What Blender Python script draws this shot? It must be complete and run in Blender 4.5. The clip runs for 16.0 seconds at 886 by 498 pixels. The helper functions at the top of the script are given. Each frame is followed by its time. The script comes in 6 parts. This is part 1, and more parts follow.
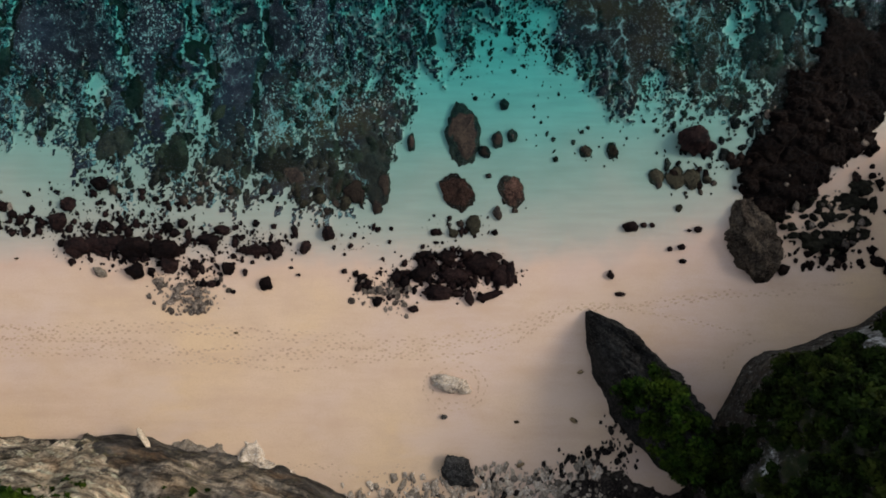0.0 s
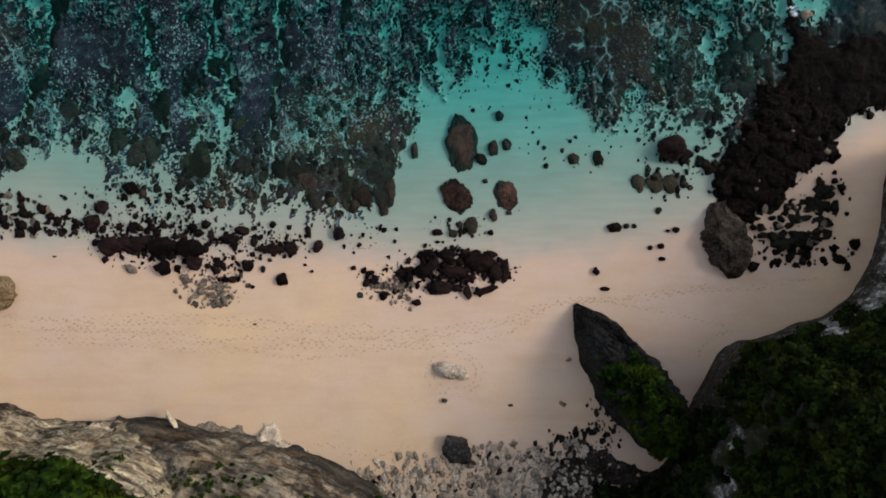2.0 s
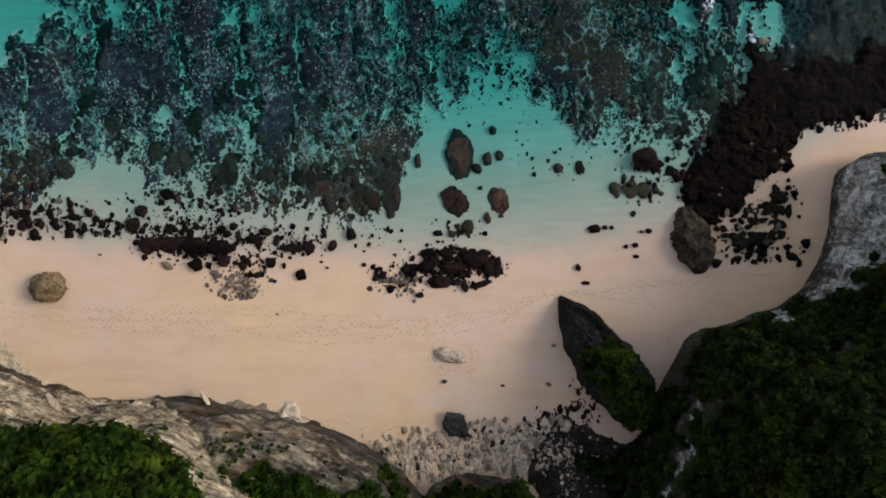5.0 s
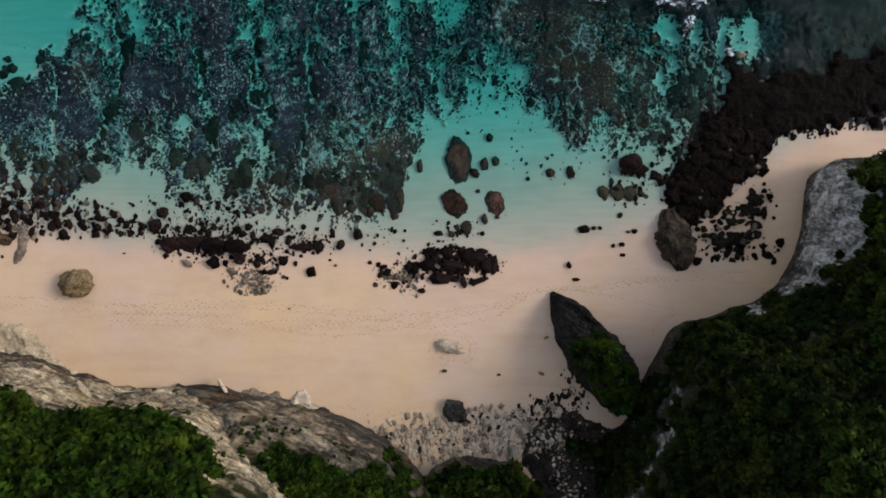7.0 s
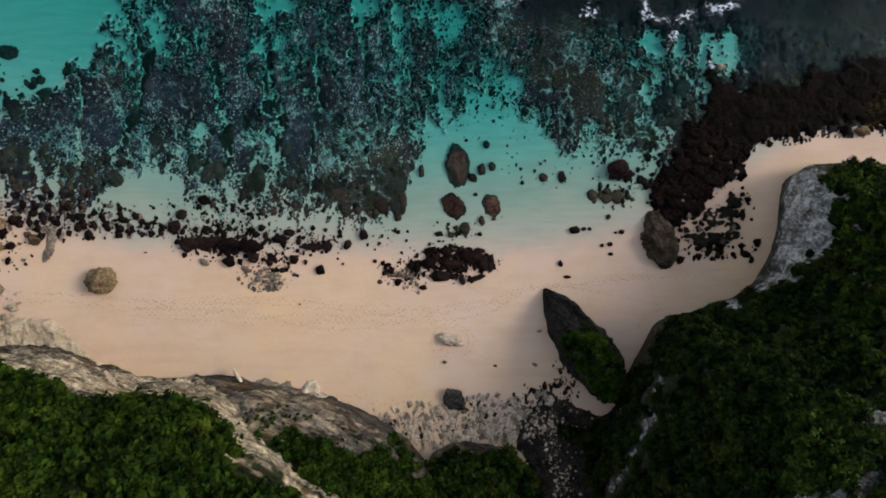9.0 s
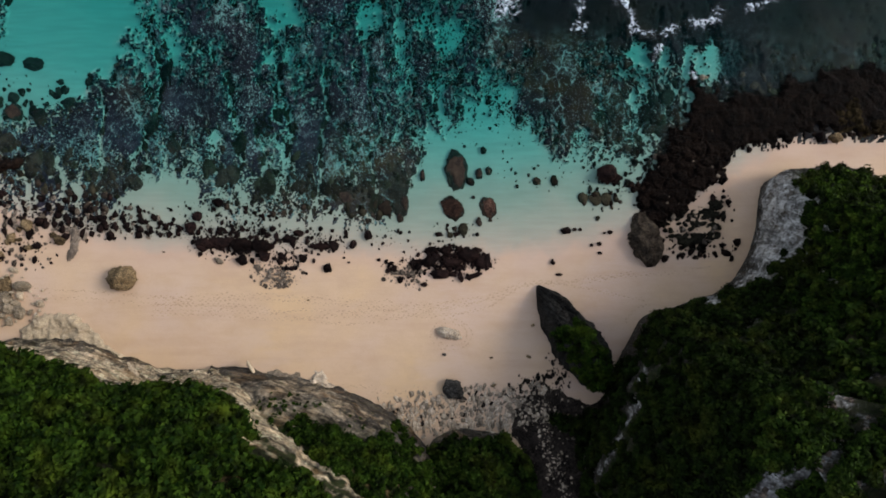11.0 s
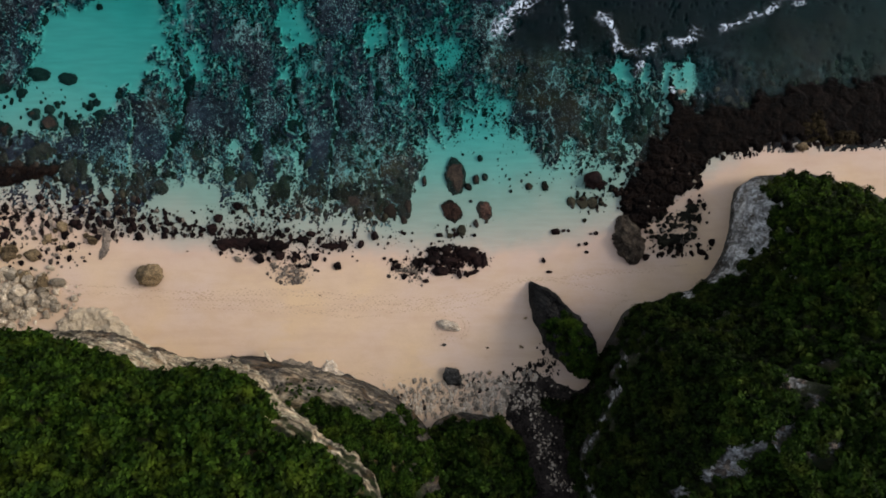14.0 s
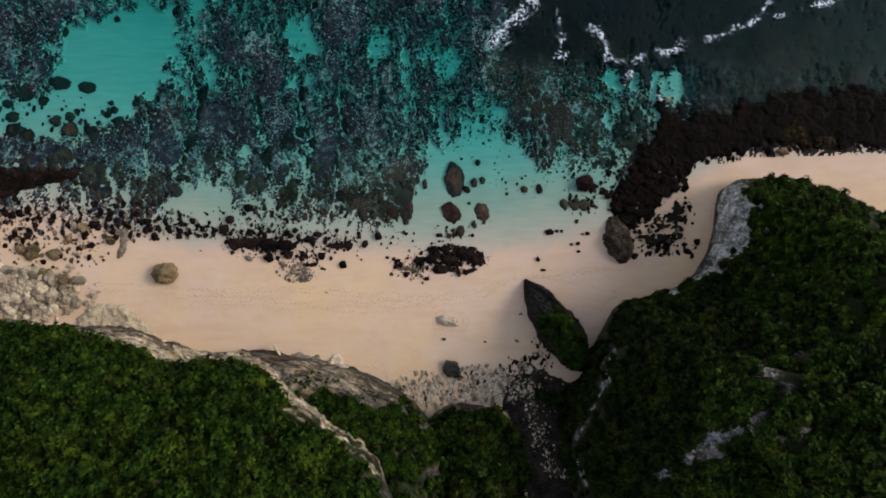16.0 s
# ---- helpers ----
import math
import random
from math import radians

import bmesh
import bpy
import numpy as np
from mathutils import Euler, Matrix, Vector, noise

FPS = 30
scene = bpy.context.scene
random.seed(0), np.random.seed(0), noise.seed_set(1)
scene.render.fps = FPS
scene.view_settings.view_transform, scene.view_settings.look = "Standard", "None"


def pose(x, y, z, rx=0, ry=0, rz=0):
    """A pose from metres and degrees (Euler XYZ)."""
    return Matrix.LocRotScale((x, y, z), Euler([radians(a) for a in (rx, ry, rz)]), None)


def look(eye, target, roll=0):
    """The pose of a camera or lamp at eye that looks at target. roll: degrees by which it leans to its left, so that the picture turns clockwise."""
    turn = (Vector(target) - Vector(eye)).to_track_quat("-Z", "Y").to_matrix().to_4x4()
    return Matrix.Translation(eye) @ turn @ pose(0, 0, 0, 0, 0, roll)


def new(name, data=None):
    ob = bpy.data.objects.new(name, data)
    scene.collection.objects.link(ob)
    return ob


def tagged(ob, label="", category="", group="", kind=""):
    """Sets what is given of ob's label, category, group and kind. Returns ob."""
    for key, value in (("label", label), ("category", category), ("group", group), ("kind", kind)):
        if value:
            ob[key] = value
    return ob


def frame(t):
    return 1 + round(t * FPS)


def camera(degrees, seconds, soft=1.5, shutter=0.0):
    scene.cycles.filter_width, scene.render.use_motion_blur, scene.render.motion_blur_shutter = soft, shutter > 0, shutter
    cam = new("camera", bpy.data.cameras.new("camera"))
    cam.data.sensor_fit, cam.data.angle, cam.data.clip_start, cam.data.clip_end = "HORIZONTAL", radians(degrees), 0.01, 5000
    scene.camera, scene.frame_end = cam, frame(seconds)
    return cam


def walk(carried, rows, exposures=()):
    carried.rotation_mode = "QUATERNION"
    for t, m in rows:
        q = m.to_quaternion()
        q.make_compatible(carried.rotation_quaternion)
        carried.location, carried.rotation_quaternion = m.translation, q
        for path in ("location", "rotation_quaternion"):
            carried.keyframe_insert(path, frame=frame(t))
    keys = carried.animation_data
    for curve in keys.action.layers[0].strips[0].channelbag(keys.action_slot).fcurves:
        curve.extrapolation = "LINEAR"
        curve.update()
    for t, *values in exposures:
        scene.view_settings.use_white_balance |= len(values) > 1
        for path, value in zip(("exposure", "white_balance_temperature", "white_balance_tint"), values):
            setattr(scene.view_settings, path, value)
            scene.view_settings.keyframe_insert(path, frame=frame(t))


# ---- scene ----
cam = camera(72.0, 16.0, 1.8)
# The drone looks straight down and climbs: rows of seconds, sideways, climb, ahead, and small turns.
SIDE, CLIMB, EYE, SWAY = 39.5, 52.7, 69.0, 0.75
ROWS = [
    (0.0, 0.0, 0.0, 0.0, 0.0, 0.0, -0.0),
    (0.5, -0.0002, -0.0297, -0.0009, -0.01, 0.01, -0.0),
    (1.0, -0.0008, -0.0632, -0.0027, -0.02, 0.04, 0.01),
    (1.5, -0.0022, -0.0928, -0.0035, -0.05, 0.04, 0.02),
    (2.0, -0.003, -0.1265, -0.0045, -0.06, 0.03, 0.02),
    (2.5, -0.0035, -0.1563, -0.0052, -0.07, 0.03, 0.03),
    (3.0, -0.0048, -0.1898, -0.0057, -0.11, 0.02, 0.04),
    (3.5, -0.0048, -0.2195, -0.0068, -0.12, 0.03, 0.05),
    (4.0, -0.005, -0.253, -0.0072, -0.13, 0.02, 0.04),
    (6.5, -0.0079, -0.408, -0.0124, -0.18, 0.06, 0.06),
    (7.0, -0.0088, -0.44, -0.0135, -0.2, 0.06, 0.05),
    (7.5, -0.0092, -0.4709, -0.0141, -0.21, 0.05, 0.06),
    (8.0, -0.0106, -0.503, -0.0144, -0.24, 0.05, 0.06),
    (8.5, -0.0111, -0.5336, -0.0143, -0.25, 0.03, 0.06),
    (9.0, -0.0119, -0.5654, -0.015, -0.27, 0.04, 0.06),
    (11.5, -0.0136, -0.7209, -0.0127, -0.36, -0.1, 0.1),
    (12.0, -0.0154, -0.7525, -0.0121, -0.4, -0.11, 0.09),
    (12.5, -0.017, -0.7827, -0.0121, -0.42, -0.12, 0.09),
    (13.0, -0.0183, -0.8142, -0.0119, -0.45, -0.13, 0.09),
    (13.5, -0.0198, -0.8444, -0.012, -0.47, -0.15, 0.09),
    (14.0, -0.0209, -0.876, -0.0129, -0.49, -0.15, 0.09),
    (14.5, -0.0222, -0.9063, -0.0139, -0.52, -0.14, 0.1),
    (15.0, -0.023, -0.9376, -0.0138, -0.54, -0.16, 0.1),
    (15.5, -0.0239, -0.9666, -0.0145, -0.57, -0.16, 0.11),
    (16.0, -0.0249, -0.9992, -0.0156, -0.59, -0.14, 0.12),
]
walk(cam, [(t, pose(0, 0, EYE, -90, 0, 0) @ pose(SIDE * x, CLIMB * y, SIDE * z, 90 + SWAY * pitch, roll, SWAY * yaw)) for t, x, y, z, yaw, pitch, roll in ROWS])

# ---- light: bright overcast sky, soft low sun from the east, over the headland ----
SUN_FROM = Vector((0.82, 0.14, 0.56)).normalized()
world = bpy.data.worlds.new("sky")
scene.world = world
world.use_nodes = True
sky = world.node_tree.nodes.new("ShaderNodeTexSky")
sky.sky_type, sky.sun_disc = "NISHITA", False
sky.sun_elevation = math.asin(SUN_FROM.z)
sky.sun_rotation = math.atan2(SUN_FROM.x, SUN_FROM.y)
sky.dust_density, sky.air_density = 0.6, 1.0
back = world.node_tree.nodes["Background"]
pale_sky = world.node_tree.nodes.new("ShaderNodeHueSaturation")
pale_sky.inputs["Saturation"].default_value = 0.5
world.node_tree.links.new(sky.outputs[0], pale_sky.inputs["Color"])
world.node_tree.links.new(pale_sky.outputs[0], back.inputs[0])
back.inputs[1].default_value = 0.235
sun = new("sun", bpy.data.lights.new("sun", "SUN"))
sun.data.energy, sun.data.angle, sun.data.color = 2.4, radians(22), (1.0, 0.93, 0.84)
sun.matrix_world = look(SUN_FROM * 300, (0, 0, 0))
scene.view_settings.exposure = 0.0


# ---- number tools ----
def hashed(ix, iy, seed):
    n = (ix.astype(np.int64) * 374761393 + iy.astype(np.int64) * 668265263 + seed * 1442695041) & 0x7FFFFFFF
    n = ((n ^ (n >> 13)) * 1274126177) & 0x7FFFFFFF
    n = ((n ^ (n >> 15)) * 1103515245 + 12345) & 0x7FFFFFFF
    return ((n ^ (n >> 16)) & 0xFFFFF) / float(0xFFFFF)


def vnoise(x, y, seed=0):
    """Smooth noise from 0 to 1."""
    x, y = np.asarray(x, float), np.asarray(y, float)
    ix, iy = np.floor(x), np.floor(y)
    fx, fy = x - ix, y - iy
    fx, fy = fx * fx * fx * (fx * (fx * 6 - 15) + 10), fy * fy * fy * (fy * (fy * 6 - 15) + 10)
    a, b = hashed(ix, iy, seed), hashed(ix + 1, iy, seed)
    c, d = hashed(ix, iy + 1, seed), hashed(ix + 1, iy + 1, seed)
    return (a + (b - a) * fx) * (1 - fy) + (c + (d - c) * fx) * fy


def fbm(x, y, seed=0, octaves=4, gain=0.5):
    total, amp, norm = 0.0, 1.0, 0.0
    for k in range(octaves):
        total = total + amp * vnoise(x * 2.03**k + 17.3 * k, y * 2.03**k - 9.1 * k, seed + k)
        norm += amp
        amp *= gain
    return total / norm


def smooth(a, b, v):
    t = np.clip((v - a) / (b - a), 0, 1)
    return t * t * (3 - 2 * t)


def line_distance(x, y, pts, closed=False):
    best = np.full(np.shape(x), 1e9)
    ends = list(zip(pts[:-1], pts[1:])) + ([(pts[-1], pts[0])] if closed else [])
    for (ax, ay), (bx, by) in ends:
        dx, dy = bx - ax, by - ay
        t = np.clip(((x - ax) * dx + (y - ay) * dy) / (dx * dx + dy * dy + 1e-9), 0, 1)
        best = np.minimum(best, np.hypot(x - ax - t * dx, y - ay - t * dy))
    return best


def inside_depth(x, y, pts):
    """Distance to the outline, positive inside it."""
    odd = np.zeros(np.shape(x), bool)
    for (ax, ay), (bx, by) in zip(pts, pts[1:] + pts[:1]):
        cross = (ay > y) != (by > y)
        odd ^= cross & (x < (bx - ax) * (y - ay) / ((by - ay) if abs(by - ay) > 1e-9 else 1e-9) + ax)
    return np.where(odd, 1, -1) * line_distance(x, y, pts, True)


def ellipses(x, y, rows):
    total = np.zeros(np.shape(x))
    for cx, cy, rx, ry, w in rows:
        total = total + w * smooth(1.5, 0.6, np.hypot((x - cx) / rx, (y - cy) / ry))
    return total


# ---- the lie of the land ----
SHORE = [(-400, 10), (-87, 8), (-76, 7), (-67, 4), (-59, 1.8), (-51, 0.7), (-37, -0.2), (-16, -0.2), (-3, -1.0), (13, -0.6), (24, 1.2), (32, 3.4), (41, 7.6), (50, 13.8), (59, 18.5), (75, 19), (90, 19.5), (400, 24)]
REEF_EDGE = [(-400, 6), (-90, 4.5), (-62, 3), (-56, 6), (-48, 10.5), (-43, 8), (-38, 4.5), (-25, 1.8), (-12, 2.6), (-8, 5), (-5.5, 11), (-3, 17), (9, 19), (14.5, 19), (20, 14.2), (27, 12.5), (31, 13), (38, 9), (50, 16), (400, 24)]
# Patches of bare sand in the reef: x, y, half widths, strength.
SAND_PATCHES = [
    (-65.5, 36.5, 10.5, 8.5, 2.4), (-82, 25.4, 9, 3.8, 1.5), (-71, 26.5, 10, 4.5, 1.0), (-58, 42, 5, 5, 1.5),
    (3.5, 22, 7, 8, 0.62), (4, 31, 5, 7, 0.34), (11, 22, 5, 3.5, 0.5), (-2.5, 37.3, 4.5, 3.5, 0.8), (-15, 38.9, 6, 2.6, 0.6), (-27, 37, 5, 8, 0.35),
    (46, 31.6, 11, 2.6, 0.36), (37, 28.5, 7, 6, 0.2), (-48.6, 34, 3.2, 9, 0.5), (-48, 22, 7, 7, -0.6), (-29, 13, 1.8, 8, 0.15), (-60.5, 19.3, 1.3, 3, 0.6),
    (-48, 8, 6, 3.6, 0.9), (-33, 9.2, 3.5, 3.2, 0.35),
]


def shore_y(x):
    return np.interp(x, *zip(*SHORE)) + 0.5 * (fbm(x * 0.13, x * 0, 5, 3) - 0.5)


def outer_reef(x, y):
    """The scoured, deeper reef under the surf."""
    return smooth(33, 40, y + 4 * (fbm(x * 0.1, y * 0.1, 271, 3) - 0.5)) * smooth(6, 16, x)


# Solid dark masses of reef: x, y, half widths, strength.
MASSES = [
    (-86, 18.4, 11, 2.6, 1.2),     (-84, 40, 7, 6, 0.8), (-72.5, 47, 10, 3, 0.8), (-45, 41, 4, 5, 0.7), (-38, 36.5, 5.5, 6, 0.7), (-26, 35.5, 8, 2.6, 0.7), (-19.5, 44, 4.5, 4, 0.7), (-46, 26, 2.5, 5, 0.7), (-40, 26, 8, 4.5, 0.7), (-56, 27.5, 4, 3, 0.6), (-64, 20, 11, 3.6, 0.8), (-57, 22, 4, 6, 0.6),
    (-16, 24, 8, 5, 0.6), (-13, 11.5, 7.5, 6, 0.75), (-25, 8, 3, 3.6, 0.6), (-38.5, 15, 5, 3, 0.5), (-33, 21, 3, 4, 0.5), (-55, 14, 4, 4, 0.5), (16.5, 33.5, 8, 5.5, 0.9), (32, 21.5, 10, 4.5, 0.5), (23.5, 26, 6, 4, 0.6), (30, 27, 4, 2, 0.4), (28, 43, 8, 6, 0.6), (-2, 49, 6, 4, 0.6),
]
# Where the turf is brown rather than blue-black.
BROWN_REEF = [(-13, 12, 9, 7, 0.9), (-26, 7, 5, 4, 0.6), (32, 20, 11, 6, 1.0), (16.5, 33.5, 8, 6, 0.7), (-56, 12, 6, 3, 0.4), (-52, 27, 4, 4, 0.3), (75, 36, 16, 8, 0.9), (35, 40, 7, 4, 0.7), (27, 29, 12, 6, 0.9)]
# Bare sand rills that wind seaward between the masses: their lines, and half widths.
RILLS = [
    ([(-48.3, 50), (-49.6, 44), (-50.8, 38), (-48.8, 31), (-48.7, 25.5), (-50.0, 21), (-52.6, 17), (-53.5, 14)], 0.55), ([(-29, 47), (-28.2, 40), (-29.6, 33), (-28.0, 27), (-26.2, 20), (-27.6, 14), (-28.4, 9)], 0.5), ([(-37.5, 30), (-36.4, 24), (-34.6, 18), (-35.4, 12.5)], 0.4),
    ([(-11.6, 26), (-10.8, 20), (-12.6, 15), (-11.4, 9), (-12.4, 5)], 0.35), ([(-20.4, 31), (-19.8, 24), (-21.6, 16), (-20.6, 10), (-22.4, 6), (-23.0, 3)], 0.45), ([(-58.6, 23), (-59.4, 17), (-58.2, 12)], 0.45), ([(33.5, 31), (36.4, 25.5), (34.2, 21), (36.0, 16.5)], 0.35), ([(27.2, 26), (28.4, 20), (26.6, 15)], 0.3), ([(40.2, 28), (38.4, 22), (36.8, 18)], 0.4),
]


def rill(x, y):
    """How far a place lies in the bare rills, 0 to 1."""
    bx, by = x + 1.5 * (fbm(x * 0.35, y * 0.35, 281, 3) - 0.5), y + 1.5 * (fbm(x * 0.35, y * 0.35, 284, 3) - 0.5)
    best = np.zeros(np.shape(x))
    for pts, half in RILLS:
        wide = half * (0.5 + 1.2 * fbm(x * 0.3, y * 0.3, 287, 3))
        best = np.maximum(best, smooth(1.25, 0.7, line_distance(bx, by, pts) / wide))
    return best


def reef_share(x, y):
    """How densely reef rock covers the sea bed, about 0 to 1.5."""
    warp = 6 * (fbm(x * 0.06, y * 0.06, 21, 3) - 0.5)
    bent = x + 5 * (fbm(x * 0.25, y * 0.25, 23, 4, 0.6) - 0.5)
    d = smooth(-1.0, 4.5, y - np.interp(bent, *zip(*REEF_EDGE)) + 4 * (fbm(x * 0.3, y * 0.2, 22, 4, 0.6) - 0.5))
    streak = fbm((x + warp + 0.12 * y) * 0.34, y * 0.075, 31, 4, 0.6) - 0.5
    fine = fbm((x + 0.1 * y) * 0.9, y * 0.3, 41, 3) - 0.5
    drip = fbm((x + 0.6 * warp + 0.1 * y) * 0.62, y * 0.12, 51, 3, 0.6) - 0.5
    return d * (0.88 + 2.2 * streak + 2.3 * drip * (1 - 0.7 * outer_reef(x, y)) + 0.7 * fine + 0.9 * outer_reef(x, y) + 0.7 * smooth(48, 58, x)) - ellipses(bent, y, SAND_PATCHES) * d + 0.8 * d * ellipses(bent, y + 0.6 * warp, MASSES)


def cells(x, y, wide, long, seed, share, low, spread):
    """Rounded stones grown from scattered seeds: how far each place stands inside its stone, 0 to 1.
    A stone is there only where the share at its seed is high enough."""
    u, v = x / wide, y / long
    iu, iv = np.floor(u), np.floor(v)
    first, second = np.full(x.shape, 9.0), np.full(x.shape, 9.0)
    there, size = np.zeros(x.shape), np.ones(x.shape)
    for du in (-1, 0, 1):
        for dv in (-1, 0, 1):
            ku, kv = iu + du, iv + dv
            su, sv = ku + 0.1 + 0.8 * hashed(ku, kv, seed), kv + 0.1 + 0.8 * hashed(ku, kv, seed + 1)
            r = np.hypot(u - su, v - sv)
            lot = share(su * wide, sv * long)
            here = (lot + spread * (hashed(ku, kv, seed + 2) - 0.5) > low) & (lot > 0.1)
            closer = r < first
            second = np.where(closer, first, np.minimum(second, r))
            there, size = np.where(closer, here, there), np.where(closer, 0.6 + 0.4 * hashed(ku, kv, seed + 3), size)
            first = np.where(closer, r, first)
    return there * smooth(0.07, 0.32, np.minimum(second - first, 1.25 * (size * 0.85 - first)))


def bare_z(x, y):
    s = shore_y(x) - y
    land = 0.075 * np.minimum(s, 16) + 0.045 * np.clip(s - 16, 0, 40)
    sea = 0.032 * np.minimum(-s, 11) + 0.048 * np.clip(-s - 11, 0, 17) + 0.016 * np.clip(-s - 28, 0, 150)
    deep = ellipses(x, y, [(-66, 35, 13, 11, -0.15), (3, 32, 9, 13, 0.1)])
    z = np.where(s > 0, land, -np.minimum(sea, 6) - 0.5 * outer_reef(x, y) - deep * smooth(0, 10, -s))
    z = z + 0.2 * (fbm(x * 0.12, y * 0.12, 3, 3) - 0.5) * smooth(0, 6, np.abs(s))
    return z + 0.03 * (fbm(x * 0.9, y * 0.9, 4, 3) - 0.5)


def reef_form(x, y):
    """Height of the reef over the sea bed as a share, and the same with gravel."""
    wx = x + 0.9 * (fbm(x * 0.5, y * 0.5, 71, 3) - 0.5) * 2 + 0.5 * (fbm(x * 1.7, y * 1.7, 72, 3) - 0.5)
    wy = y + 1.2 * (fbm(x * 0.4, y * 0.4, 74, 3) - 0.5) * 2 + 0.5 * (fbm(x * 1.7, y * 1.7, 75, 3) - 0.5)
    big = cells(wx, wy, 2.6, 3.6, 201, reef_share, 1.22, 0.6)
    mid = cells(wx + 40, wy, 1.05, 1.4, 211, lambda a, b: reef_share(a - 40, b), 0.66, 0.8)
    small = cells(wx + 80, wy, 0.58, 0.72, 221, lambda a, b: reef_share(a - 80, b), 0.46, 1.1)
    rills = np.abs(fbm((wx + 0.15 * wy) * 0.85, wy * 0.16, 251, 3, 0.6) - 0.5)
    cut = 1 - smooth(0.065, 0.03, rills) * smooth(0.26, 0.42, fbm(x * 0.12, y * 0.12, 261, 3))
    crack = np.abs(fbm(wx * 0.55, wy * 0.4, 291, 4, 0.6) - 0.5)
    dense = smooth(1.3, 1.7, reef_share(wx, wy)) * (0.35 + 0.4 * smooth(0.008, 0.05, crack))
    return np.maximum(np.maximum(np.maximum(big, 0.75 * mid), 0.45 * small) * cut, dense) * (1 - rill(x, y))


def ground_z(x, y):
    z = bare_z(x, y)
    if np.size(x) < 2 or not (np.max(y) > 0):
        return z
    form = reef_form(x, y) * (np.abs(x) < 120) * (y > 0) * (y < 75)
    crest = np.maximum(-0.06 - 0.35 * fbm(x * 0.2, y * 0.2, 91, 3) - 0.1 * outer_reef(x, y), z + 0.10)
    return z + (crest - z) * smooth(0.0, 0.5, form) * (z < 0.05)


# ---- materials ----
def material(name):
    m = bpy.data.materials.new(name)
    m.use_nodes = True
    m.node_tree.nodes.clear()
    return m


def node(m, kind, inputs=(), **settings):
    n = m.node_tree.nodes.new("ShaderNode" + kind)
    for key, value in settings.items():
        if key == "operation":
            n.operation = value
        elif key == "data_type":
            n.data_type = value
        elif key == "blend_type":
            n.blend_type = value
        elif key == "attribute_name":
            n.attribute_name = value
        elif key == "feature":
            n.feature = value
    for slot, value in dict(inputs).items():
        if hasattr(value, "links"):
            m.node_tree.links.new(value, n.inputs[slot])
        else:
            n.inputs[slot].default_value = value
    return n


def rgb(*c):
    return (*c, 1.0)


def coords(m, scale=(1, 1, 1)):
    return node(m, "Mapping", {0: node(m, "NewGeometry").outputs["Position"], 3: scale}).outputs[0]


def noise_of(m, scale, detail=4.0, rough=0.55, stretch=(1, 1, 1), at=None):
    return node(m, "TexNoise", {"Vector": at or coords(m, stretch), "Scale": scale, "Detail": detail, "Roughness": rough}).outputs[0]


def strike(m, stretch, degrees=-22):
    """Places turned to run along the western cliff, then stretched."""
    turned_to = node(m, "Mapping", {0: node(m, "NewGeometry").outputs["Position"], 2: (0, 0, radians(-degrees))}).outputs[0]
    return node(m, "Mapping", {0: turned_to, 3: stretch}).outputs[0]


def ramp(m, value, low, high):
    return node(m, "MapRange", {0: value, 1: low, 2: high}).outputs[0]


def mix(m, fac, a, b, how="MIX"):
    return node(m, "Mix", {0: fac, 6: a, 7: b}, data_type="RGBA", blend_type=how).outputs[2]


def calc(m, how, a, b=0.0):
    return node(m, "Math", {0: a, 1: b}, operation=how).outputs[0]


def surface(m, colour, rough=0.8, bump=None, strength=0.4, distance=0.1, specular=0.4):
    b = node(m, "BsdfPrincipled", {"Base Color": colour, "Roughness": rough, "Specular IOR Level": specular})
    if bump is not None:
        m.node_tree.links.new(node(m, "Bump", {"Strength": strength, "Distance": distance, "Height": bump}).outputs[0], b.inputs["Normal"])
    m.node_tree.links.new(b.outputs[0], node(m, "OutputMaterial").inputs[0])
    return m


